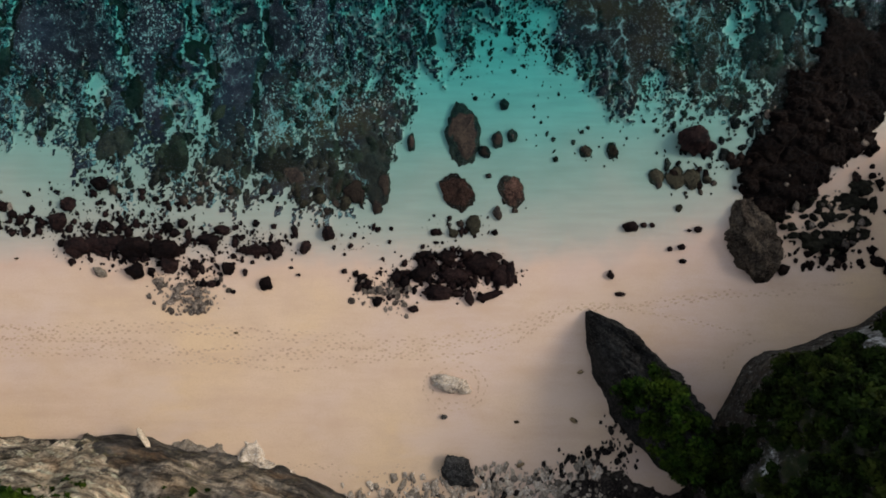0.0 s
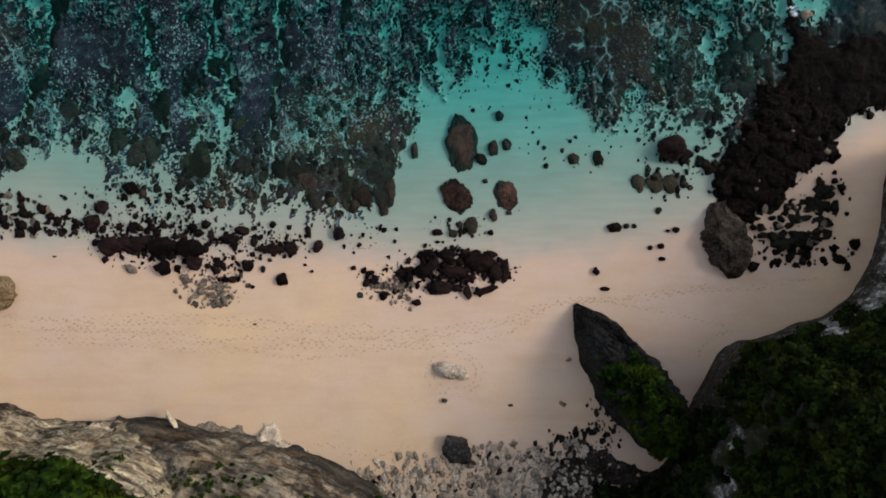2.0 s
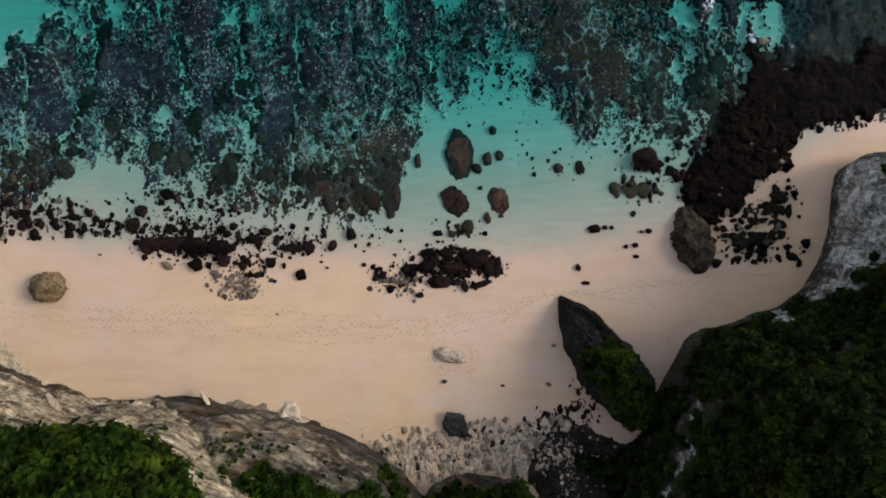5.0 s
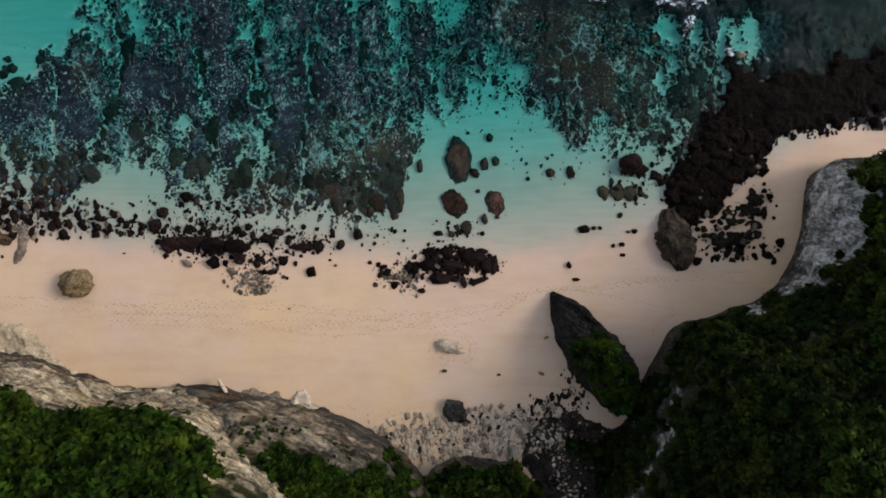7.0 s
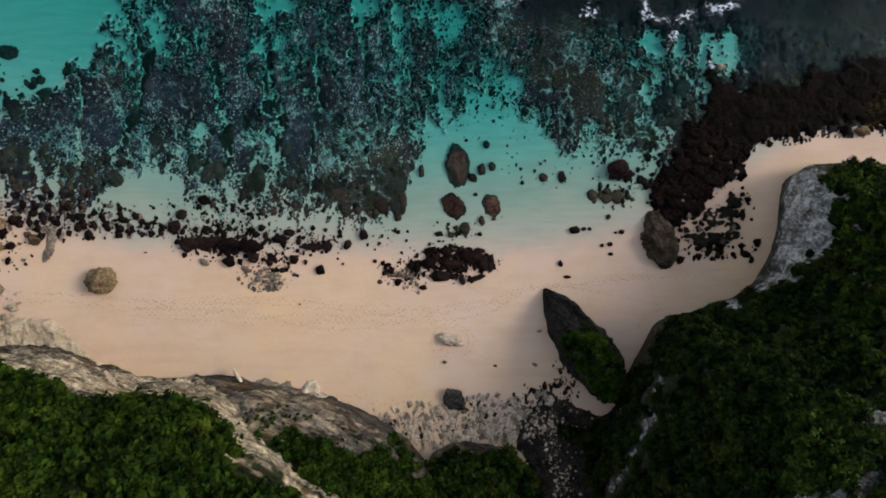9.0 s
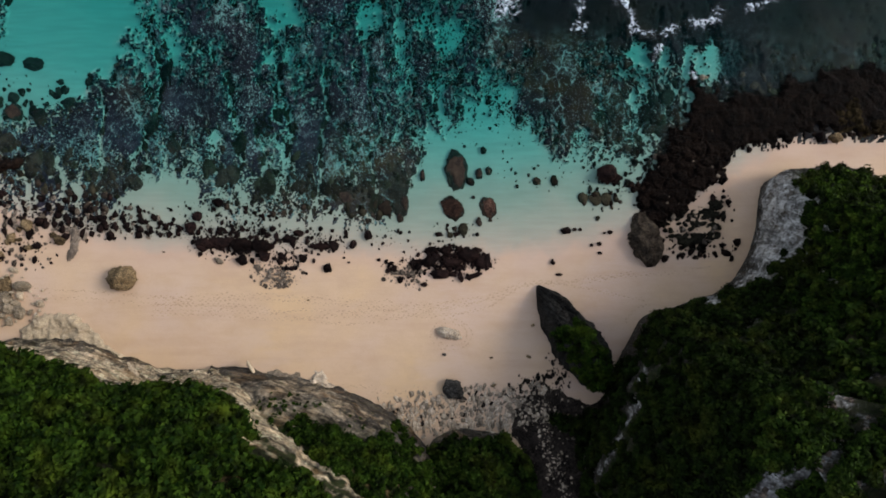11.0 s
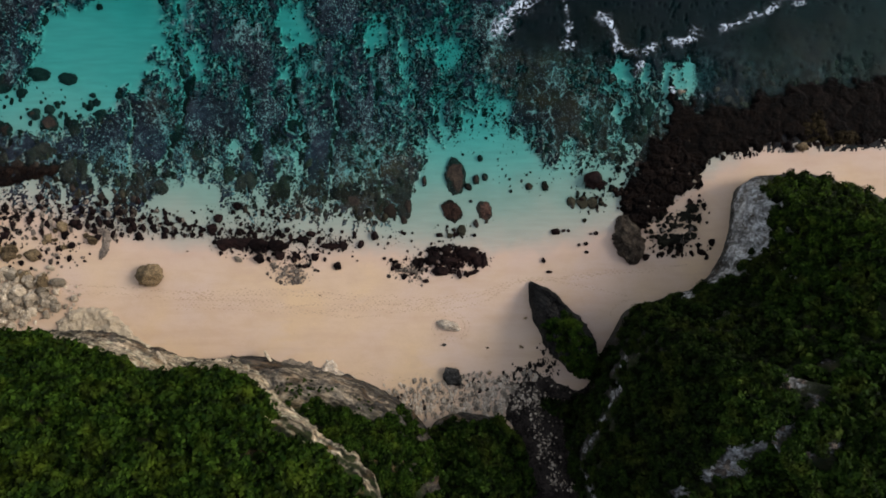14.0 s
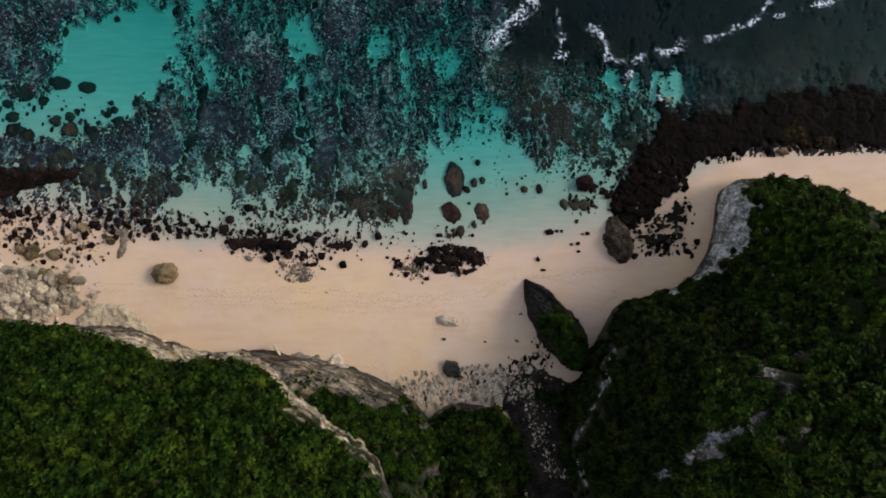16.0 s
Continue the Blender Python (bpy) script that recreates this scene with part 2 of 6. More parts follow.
def sand_material():
    """Warm coral sand, wet and firm by the water; dark turf and gravel on the reef bed."""
    m = material("coral sand and sea bed")
    broad, fine = noise_of(m, 0.05, 3), noise_of(m, 6.0, 5)
    mid = noise_of(m, 0.4, 5, 0.6, (0.6, 1, 1))
    dry = mix(m, ramp(m, broad, 0.35, 0.65), rgb(0.615, 0.425, 0.255), rgb(0.565, 0.412, 0.325))
    dry = mix(m, ramp(m, mid, 0.42, 0.80), dry, rgb(0.54, 0.375, 0.25))
    dry = mix(m, calc(m, "MULTIPLY", ramp(m, fine, 0.45, 0.8), 0.35), dry, rgb(0.44, 0.28, 0.17))
    bands = noise_of(m, 0.5, 6, 0.62, (0.14, 1, 1))
    dry = mix(m, calc(m, "MULTIPLY", ramp(m, bands, 0.46, 0.66), 0.5), dry, rgb(0.51, 0.345, 0.235))
    dry = mix(m, calc(m, "MULTIPLY", ramp(m, noise_of(m, 0.16, 5, 0.6, (0.5, 1, 1)), 0.52, 0.66), 0.45), dry, rgb(0.60, 0.445, 0.345))
    height = node(m, "SeparateXYZ", {0: node(m, "NewGeometry").outputs["Position"]}).outputs[2]
    wobble = calc(m, "ADD", height, calc(m, "MULTIPLY", calc(m, "SUBTRACT", noise_of(m, 0.25, 3), 0.5), 0.3))
    wet = ramp(m, wobble, 0.42, 0.06)
    colour = mix(m, calc(m, "MULTIPLY", wet, 0.6), dry, rgb(0.525, 0.36, 0.28))
    clean = ramp(m, wobble, 0.16, -0.06)
    ridges = ramp(m, noise_of(m, 1.1, 4, 0.55, (0.16, 1.3, 1)), 0.36, 0.66)
    deeper = ramp(m, wobble, -0.3, -0.9)
    colour = mix(m, clean, colour, mix(m, deeper, mix(m, ridges, rgb(0.39, 0.338, 0.272), rgb(0.425, 0.372, 0.30)), mix(m, ridges, rgb(0.50, 0.46, 0.39), rgb(0.57, 0.53, 0.45))))
    grit = calc(m, "MULTIPLY", ramp(m, noise_of(m, 2.2, 6, 0.75), 0.66, 0.72), ramp(m, noise_of(m, 0.18, 3), 0.5, 0.75))
    colour = mix(m, calc(m, "MULTIPLY", grit, 0.5), colour, rgb(0.20, 0.13, 0.09))
    reef = node(m, "Attribute", attribute_name="reef").outputs["Fac"]
    turf = mix(m, ramp(m, noise_of(m, 0.9, 7, 0.75), 0.38, 0.68), rgb(0.0045, 0.0045, 0.009), rgb(0.029, 0.0265, 0.036))
    turf = node(m, "VectorMath", {0: turf, 3: node(m, "MapRange", {0: noise_of(m, 0.09, 4), 1: 0.35, 2: 0.65, 3: 0.35, 4: 1.8}).outputs[0]}, operation="SCALE").outputs[0]
    turf = mix(m, calc(m, "MULTIPLY", node(m, "Attribute", attribute_name="brown").outputs["Fac"], ramp(m, noise_of(m, 0.35, 6, 0.65), 0.34, 0.62)), turf, rgb(0.060, 0.040, 0.018))
    patches = ramp(m, noise_of(m, 0.14, 4, 0.6), 0.38, 0.66)
    weed = noise_of(m, 5.0, 6, 0.75)
    turf = mix(m, calc(m, "MULTIPLY", ramp(m, weed, 0.54, 0.68), 0.5), turf, rgb(0.07, 0.058, 0.038))
    turf = mix(m, calc(m, "MULTIPLY", ramp(m, weed, 0.48, 0.36), 0.8), turf, rgb(0.006, 0.004, 0.0055))
    gravel = node(m, "Attribute", attribute_name="gravel").outputs["Fac"]
    # Turf colour is scaled down on the outer and eastern reef, where gravel is low.
    turf = node(m, "VectorMath", {0: turf, 3: node(m, "MapRange", {0: gravel, 1: 0.0, 2: 0.25, 3: 0.16, 4: 1.0}).outputs[0]}, operation="SCALE").outputs[0]
    broken = node(m, "MapRange", {0: gravel, 1: 0.0, 2: 0.2, 3: 0.0, 4: 1.0}).outputs[0]
    sown = calc(m, "ADD", noise_of(m, 0.13, 4, 0.6), calc(m, "MULTIPLY", calc(m, "SUBTRACT", patches, 0.5), 0.12))
    for size, most in ((2.3, 0.55), (4.2, 0.75)):
        shaken = node(m, "VectorMath", {0: coords(m, (1, 0.8, 0)), 1: node(m, "VectorMath", {0: node(m, "TexNoise", {"Vector": coords(m), "Scale": 3.0, "Detail": 3.0}).outputs[1], 3: 0.3}, operation="SCALE").outputs[0]}, operation="ADD").outputs[0]
        seeds = node(m, "TexVoronoi", {"Vector": shaken, "Scale": size})
        lot = node(m, "SeparateColor", {0: seeds.outputs[1]}).outputs[0]
        thick = node(m, "MapRange", {0: sown, 1: 0.40, 2: 0.66, 3: 0.0, 4: most}).outputs[0]
        chip = calc(m, "MULTIPLY", ramp(m, seeds.outputs[0], 0.36, 0.24), calc(m, "LESS_THAN", lot, thick))
        turf = mix(m, calc(m, "MULTIPLY", chip, calc(m, "MULTIPLY", broken, 0.85)), turf, rgb(0.27, 0.35, 0.325))
    fines = calc(m, "ADD", noise_of(m, 5.2, 4, 0.7, (1, 0.6, 1)), calc(m, "MULTIPLY", calc(m, "SUBTRACT", noise_of(m, 0.22, 3), 0.5), 0.6))
    turf = mix(m, calc(m, "MULTIPLY", ramp(m, fines, 0.66, 0.71), calc(m, "MULTIPLY", gravel, 0.58)), turf, rgb(0.20, 0.26, 0.245))
    wander = node(m, "VectorMath", {0: coords(m, (1, 0.68, 0)), 1: node(m, "VectorMath", {0: node(m, "TexNoise", {"Vector": coords(m), "Scale": 0.8, "Detail": 3.0, "Roughness": 0.55}).outputs[1], 3: 1.1}, operation="SCALE").outputs[0]}, operation="ADD").outputs[0]
    open_bed = calc(m, "ADD", noise_of(m, 0.17, 4, 0.6, (1, 0.6, 1)), calc(m, "MULTIPLY", calc(m, "SUBTRACT", noise_of(m, 0.9, 3, 0.6), 0.5), 0.6))
    veins = ramp(m, gravel, 0.03, 0.07)
    for size, low, wide, share in ((0.5, 0.43, 0.075, veins), (1.25, 0.47, 0.12, broken), (2.4, 0.52, 0.15, broken)):
        gap = node(m, "TexVoronoi", {"Vector": wander, "Scale": size}, feature="DISTANCE_TO_EDGE").outputs[0]
        width = node(m, "MapRange", {0: open_bed, 1: low, 2: low + 0.32, 3: 0.0, 4: wide}).outputs[0]
        seen = node(m, "MapRange", {0: calc(m, "SUBTRACT", width, gap), 1: 0.0, 2: 0.035}).outputs[0]
        turf = mix(m, calc(m, "MULTIPLY", seen, calc(m, "MULTIPLY", share, 0.75)), turf, rgb(0.21, 0.31, 0.285))
    strewn = node(m, "Attribute", attribute_name="strewn").outputs["Fac"]
    for size, share in ((1.9, 0.75), (3.6, 0.95)):
        warped = node(m, "VectorMath", {0: coords(m, (1, 0.8, 0)), 1: node(m, "VectorMath", {0: node(m, "TexNoise", {"Vector": coords(m), "Scale": 2.2, "Detail": 3.0}).outputs[1], 3: 0.4}, operation="SCALE").outputs[0]}, operation="ADD").outputs[0]
        seeds = node(m, "TexVoronoi", {"Vector": warped, "Scale": size})
        lot = node(m, "SeparateColor", {0: seeds.outputs[1]}).outputs[0]
        pebble = calc(m, "MULTIPLY", ramp(m, seeds.outputs[0], 0.42, 0.30), calc(m, "LESS_THAN", lot, calc(m, "MULTIPLY", strewn, share)))
        colour = mix(m, calc(m, "MULTIPLY", pebble, 0.92), colour, rgb(0.022, 0.018, 0.015))
    edge = calc(m, "ADD", reef, calc(m, "MULTIPLY", calc(m, "SUBTRACT", noise_of(m, 2.4, 7, 0.75), 0.5), 1.0))
    colour = mix(m, ramp(m, edge, 0.40, 0.55), colour, turf)
    rough = node(m, "MapRange", {0: wet, 3: 0.9, 4: 0.55}).outputs[0]
    ripple = calc(m, "ADD", fine, calc(m, "MULTIPLY", noise_of(m, 1.4, 4, 0.5, (0.4, 1.6, 1)), 1.5))
    return surface(m, colour, rough, ripple, 0.14, 0.05, 0.08)


def rock_material(name, dark, pale, stain, rough=0.75, pale_from=0.5, relief=0.12):
    """Weathered rock: two tones at two scales, pits, and a tone of its own for each stone."""
    m = material(name)
    own = calc(m, "ADD", node(m, "ObjectInfo").outputs["Random"], node(m, "NewGeometry").outputs["Random Per Island"])
    own = calc(m, "FRACT", own)
    big, fine = noise_of(m, 0.45, 6, 0.68), noise_of(m, 3.5, 7, 0.7)
    both = calc(m, "ADD", calc(m, "MULTIPLY", big, 0.55), calc(m, "MULTIPLY", fine, 0.45))
    colour = mix(m, ramp(m, both, pale_from - 0.12, pale_from + 0.14), rgb(*dark), rgb(*pale))
    colour = mix(m, ramp(m, noise_of(m, 1.3, 6, 0.7), 0.54, 0.66), colour, rgb(*stain))
    grain = noise_of(m, 7.0, 6, 0.75)
    colour = mix(m, calc(m, "MULTIPLY", ramp(m, grain, 0.56, 0.68), 0.7), colour, rgb(*[min(0.7, c * 2.2) for c in pale]))
    colour = mix(m, calc(m, "MULTIPLY", ramp(m, grain, 0.46, 0.34), 0.8), colour, rgb(*[c * 0.5 for c in dark]))
    tone = node(m, "MapRange", {0: own, 3: 0.38, 4: 1.5}).outputs[0]
    colour = node(m, "VectorMath", {0: colour, 3: tone}, operation="SCALE").outputs[0]
    cells = node(m, "TexVoronoi", {"Vector": coords(m), "Scale": 1.7}).outputs[0]
    return surface(m, colour, rough, calc(m, "ADD", calc(m, "MULTIPLY", fine, 1.2), calc(m, "MULTIPLY", cells, 0.7)), 0.9, relief, 0.05)


def cliff_material(name="weathered limestone cliff", low=(0.15, 0.115, 0.078), high=(0.58, 0.455, 0.31), ochre=1.0, worn=1.0):
    """Grey-white limestone with dark run-off stains; soil and dry grass where it lies flat."""
    m = material(name)
    base = noise_of(m, 0.5, 8, 0.7, at=strike(m, (0.4, 1, 1)))
    bands = noise_of(m, 0.8, 7, 0.7, (0.7, 0.7, 1.3))
    old = mix(m, ramp(m, base, 0.38, 0.68), rgb(*[worn * c for c in (0.022, 0.019, 0.016)]), rgb(*[worn * c for c in (0.105, 0.088, 0.068)]))
    fresh = mix(m, ramp(m, base, 0.35, 0.68), rgb(*low), rgb(*high))
    bare = node(m, "Attribute", attribute_name="bleached").outputs["Fac"]
    bare = calc(m, "ADD", bare, calc(m, "MULTIPLY", calc(m, "SUBTRACT", noise_of(m, 0.7, 7, 0.7), 0.5), 1.6))
    colour = mix(m, ramp(m, bare, 0.38, 0.60), old, fresh)
    colour = mix(m, ramp(m, bands, 0.36, 0.50), rgb(0.06, 0.052, 0.044), colour)
    layers = noise_of(m, 0.55, 7, 0.68, at=strike(m, (0.2, 1, 1.2)))
    colour = mix(m, calc(m, "MULTIPLY", ramp(m, layers, 0.52, 0.60), ramp(m, bare, 0.3, 0.6)), colour, rgb(*[c * 1.08 for c in high]))
    colour = mix(m, calc(m, "MULTIPLY", ramp(m, layers, 0.44, 0.38), 0.8), colour, rgb(0.05, 0.042, 0.034))
    colour = mix(m, calc(m, "MULTIPLY", ramp(m, noise_of(m, 0.22, 6, 0.65), 0.46, 0.62), calc(m, "MULTIPLY", ramp(m, bare, 0.4, 0.7), ochre)), colour, rgb(0.46, 0.335, 0.205))
    mottle = noise_of(m, 1.5, 7, 0.74, at=strike(m, (0.35, 1, 0.8)))
    colour = mix(m, calc(m, "MULTIPLY", ramp(m, mottle, 0.54, 0.60), 0.85), colour, rgb(0.045, 0.031, 0.02))
    colour = mix(m, calc(m, "MULTIPLY", ramp(m, noise_of(m, 1.9, 7, 0.72, at=strike(m, (0.3, 1, 0.8))), 0.53, 0.60), calc(m, "MULTIPLY", ramp(m, bare, 0.35, 0.6), 0.85)), colour, rgb(*[min(0.62, c * 1.25) for c in high]))
    colour = mix(m, calc(m, "MULTIPLY", ramp(m, noise_of(m, 0.8, 6, 0.7, (0.6, 1, 1)), 0.55, 0.63), ochre * 0.65), colour, rgb(0.075, 0.068, 0.024))
    streaks = noise_of(m, 0.9, 6, 0.7, (1, 1, 0.12))
    colour = mix(m, ramp(m, streaks, 0.52, 0.68), colour, rgb(0.05, 0.046, 0.042))
    up = node(m, "SeparateXYZ", {0: node(m, "NewGeometry").outputs["Normal"]}).outputs[2]
    soil = mix(m, ramp(m, noise_of(m, 0.8, 6, 0.7), 0.4, 0.65), rgb(0.010, 0.018, 0.004), rgb(0.030, 0.030, 0.012))
    cover = node(m, "Attribute", attribute_name="cover").outputs["Fac"]
    flat = calc(m, "MULTIPLY", cover, ramp(m, calc(m, "ADD", up, calc(m, "MULTIPLY", calc(m, "SUBTRACT", base, 0.5), 0.5)), 0.2, 0.45))
    colour = mix(m, flat, colour, soil)
    rel = calc(m, "ADD", calc(m, "MULTIPLY", noise_of(m, 1.6, 8, 0.72), 1.0), calc(m, "MULTIPLY", noise_of(m, 5.0, 6, 0.7), 0.4))
    grain = noise_of(m, 3.2, 8, 0.78, (0.6, 1, 1))
    rust = ramp(m, noise_of(m, 0.33, 6, 0.68, at=strike(m, (0.4, 1, 0.7))), 0.55, 0.66)
    colour = mix(m, calc(m, "MULTIPLY", rust, 0.6 * ochre), colour, rgb(0.17, 0.095, 0.042))
    colour = mix(m, calc(m, "MULTIPLY", ramp(m, grain, 0.56, 0.69), calc(m, "SUBTRACT", 0.55, calc(m, "MULTIPLY", flat, 0.45))), colour, rgb(*[min(0.6, 1.1 * c) for c in high]))
    colour = mix(m, calc(m, "MULTIPLY", ramp(m, grain, 0.48, 0.36), 0.85), colour, rgb(0.02, 0.017, 0.013))
    strata = node(m, "MapRange", {0: noise_of(m, 0.85, 6, 0.62, at=strike(m, (0.16, 1, 1))), 1: 0.37, 2: 0.63, 3: 0.26, 4: 1.7}).outputs[0]
    colour = node(m, "VectorMath", {0: colour, 3: calc(m, "ADD", 1.0, calc(m, "MULTIPLY", calc(m, "SUBTRACT", strata, 1.0), min(1.0, 0.3 + ochre)))}, operation="SCALE").outputs[0]
    return surface(m, colour, 0.95, rel, 0.9, 0.5, 0.15)


def leaf_material(name, dark, light, yellow):
    m = material(name)
    own = node(m, "NewGeometry").outputs["Random Per Island"]
    patch = noise_of(m, 0.22, 4, 0.6)
    colour = mix(m, own, rgb(*dark), rgb(*light))
    colour = mix(m, ramp(m, patch, 0.5, 0.72), colour, rgb(*yellow))
    # Bush-sized noise puts lit tops and shaded gaps into the leaf colour.
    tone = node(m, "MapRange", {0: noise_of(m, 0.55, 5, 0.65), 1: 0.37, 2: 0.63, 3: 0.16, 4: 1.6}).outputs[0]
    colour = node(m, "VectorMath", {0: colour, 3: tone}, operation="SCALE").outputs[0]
    b = node(m, "BsdfPrincipled", {"Base Color": colour, "Roughness": 0.7, "Specular IOR Level": 0.06})
    t = node(m, "BsdfTranslucent", {0: colour})
    m.node_tree.links.new(node(m, "MixShader", {0: 0.25, 1: b.outputs[0], 2: t.outputs[0]}).outputs[0], node(m, "OutputMaterial").inputs[0])
    return m


def water_material():
    """Clear water that tints and clouds with its depth, under a glossy rippled skin."""
    m = material("clear turquoise sea water")
    depth = node(m, "Attribute", attribute_name="depth").outputs["Fac"]
    passed = calc(m, "POWER", 2.718, calc(m, "MULTIPLY", depth, -0.006))
    red = calc(m, "POWER", 2.718, calc(m, "MULTIPLY", depth, -1.32))
    green = calc(m, "POWER", 2.718, calc(m, "MULTIPLY", depth, -0.36))
    blue = calc(m, "POWER", 2.718, calc(m, "MULTIPLY", depth, -0.355))
    tint = node(m, "CombineColor", {0: red, 1: green, 2: blue}).outputs[0]
    clear = node(m, "BsdfTransparent", {0: tint})
    cloud = node(m, "BsdfDiffuse", {0: rgb(0.02, 0.26, 0.27)})
    body = node(m, "MixShader", {0: passed, 1: cloud.outputs[0], 2: clear.outputs[0]})
    swell = calc(m, "ADD", noise_of(m, 0.9, 4, 0.55, (0.5, 1.5, 1)), calc(m, "MULTIPLY", noise_of(m, 3.2, 3, 0.5), 0.35))
    normal = node(m, "Bump", {"Strength": 0.06, "Distance": 0.12, "Height": swell}).outputs[0]
    gloss = node(m, "BsdfGlossy", {0: rgb(1, 1, 1), "Roughness": 0.06, "Normal": normal})
    skin = calc(m, "ADD", 0.006, calc(m, "MULTIPLY", calc(m, "POWER", node(m, "LayerWeight", {0: 0.5, 1: normal}).outputs["Facing"], 5.0), 0.9))
    full = node(m, "MixShader", {0: skin, 1: body.outputs[0], 2: gloss.outputs[0]})
    m.node_tree.links.new(full.outputs[0], node(m, "OutputMaterial").inputs[0])
    return m


def foam_material():
    m = material("white surf foam")
    holes = node(m, "TexVoronoi", {"Vector": node(m, "VectorMath", {0: coords(m), 1: node(m, "TexNoise", {"Vector": coords(m), "Scale": 1.2}).outputs[1]}, operation="ADD").outputs[0], "Scale": 1.5}, feature="DISTANCE_TO_EDGE").outputs[0]
    share = node(m, "Attribute", attribute_name="foam").outputs["Fac"]
    lace = calc(m, "SUBTRACT", calc(m, "ADD", share, calc(m, "MULTIPLY", calc(m, "SUBTRACT", noise_of(m, 1.3, 6, 0.7), 0.5), 2.2)), calc(m, "MULTIPLY", holes, 1.9))
    b = node(m, "BsdfPrincipled", {"Base Color": rgb(0.68, 0.75, 0.84), "Roughness": 0.7})
    t = node(m, "BsdfTransparent")
    m.node_tree.links.new(node(m, "MixShader", {0: ramp(m, lace, 0.50, 1.05), 1: t.outputs[0], 2: b.outputs[0]}).outputs[0], node(m, "OutputMaterial").inputs[0])
    return m


def trodden_material():
    m = material("trodden darker sand")
    own = node(m, "NewGeometry").outputs["Random Per Island"]
    # Prints take sand colours somewhat darker than the beach round them.
    return surface(m, mix(m, own, rgb(0.39, 0.265, 0.17), rgb(0.52, 0.37, 0.24)), 0.9, noise_of(m, 9.0, 4), 0.4, 0.03)


SAND = sand_material()
TRODDEN = trodden_material()
CLIFF = cliff_material()
DARK_CLIFF = cliff_material("dark grey streaked limestone", (0.055, 0.045, 0.036), (0.27, 0.22, 0.16), 0.8)
GREY_CLIFF = cliff_material("grey-white streaked limestone cliff", (0.15, 0.145, 0.14), (0.47, 0.455, 0.44), 0.12, 0.38)
WATER = water_material()
FOAM = foam_material()
REEF = rock_material("algae-covered reef rock", (0.007, 0.006, 0.007), (0.055, 0.040, 0.027), (0.015, 0.011, 0.010))
PLATFORM = rock_material("dark brown exposed reef", (0.003, 0.002, 0.0018), (0.040, 0.0235, 0.0165), (0.011, 0.0058, 0.004), 0.75, 0.58, 0.4)
BLACK_ROCK = rock_material("wet black shore rock", (0.0035, 0.0024, 0.0025), (0.027, 0.0135, 0.011), (0.010, 0.005, 0.0045), 0.75, 0.57)
PALE_ROCK = rock_material("pale weathered limestone", (0.16, 0.122, 0.088), (0.55, 0.44, 0.32), (0.10, 0.076, 0.055), 0.9, 0.48)
BEACH_ROCK = rock_material("grey-brown beach rock", (0.045, 0.034, 0.028), (0.24, 0.19, 0.145), (0.05, 0.038, 0.032), 0.9, 0.5, 0.2)
CREAM_ROCK = rock_material("cream crumbling limestone", (0.20, 0.155, 0.105), (0.50, 0.40, 0.285), (0.15, 0.115, 0.08), 0.9, 0.47, 0.2)
CREAM_EARTH = rock_material("cream eroded limestone", (0.17, 0.13, 0.088), (0.34, 0.27, 0.185), (0.22, 0.17, 0.115), 0.95, 0.47, 0.12)
GREY_ROCK = rock_material("dark grey limestone boulder", (0.013, 0.012, 0.011), (0.12, 0.112, 0.10), (0.026, 0.023, 0.02), 0.85, 0.56, 0.35)
GULLY_ROCK = rock_material("very dark gully ground and stones", (0.009, 0.007, 0.006), (0.075, 0.058, 0.046), (0.013, 0.011, 0.008), 0.9, 0.56, 0.3)
GREEN_ROCK = rock_material("weedy submerged rock", (0.007, 0.0065, 0.005), (0.048, 0.043, 0.026), (0.017, 0.012, 0.009))
RED_REEF = rock_material("red-brown weedy sea rock", (0.012, 0.007, 0.006), (0.095, 0.052, 0.036), (0.025, 0.014, 0.010), 0.75, 0.54, 0.25)
OCHRE_REEF = rock_material("ochre-stained reef", (0.010, 0.006, 0.003), (0.12, 0.085, 0.036), (0.016, 0.010, 0.006), 0.85, 0.55, 0.3)
OCHRE_ROCK = rock_material("ochre weathered boulder", (0.055, 0.038, 0.021), (0.30, 0.21, 0.115), (0.03, 0.022, 0.016), 0.9, 0.52, 0.25)
BRANCH = rock_material("grey-brown bark", (0.05, 0.04, 0.03), (0.13, 0.10, 0.08), (0.04, 0.03, 0.025))
# Half-lit copy of the scrub leaves, light level put into its colour.
HALF_LIT_LEAVES = leaf_material("scrub leaves coloured as half lit", (0.006, 0.014, 0.002), (0.028, 0.052, 0.006), (0.055, 0.068, 0.009))
# Sunlit copy of the scrub leaves: sunlight on the brow is put into the colour.
SUNLIT_LEAVES = leaf_material("scrub leaves brightened for sunlight", (0.010, 0.024, 0.0025), (0.046, 0.078, 0.008), (0.082, 0.100, 0.012))
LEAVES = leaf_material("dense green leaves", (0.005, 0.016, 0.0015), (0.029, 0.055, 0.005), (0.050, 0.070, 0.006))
# Shaded copy of the scrub leaves: the slope's shade is put into its colour.
SHADED_LEAVES = leaf_material("scrub leaves darkened for shade", (0.0045, 0.0095, 0.0017), (0.019, 0.033, 0.0045), (0.034, 0.041, 0.006))


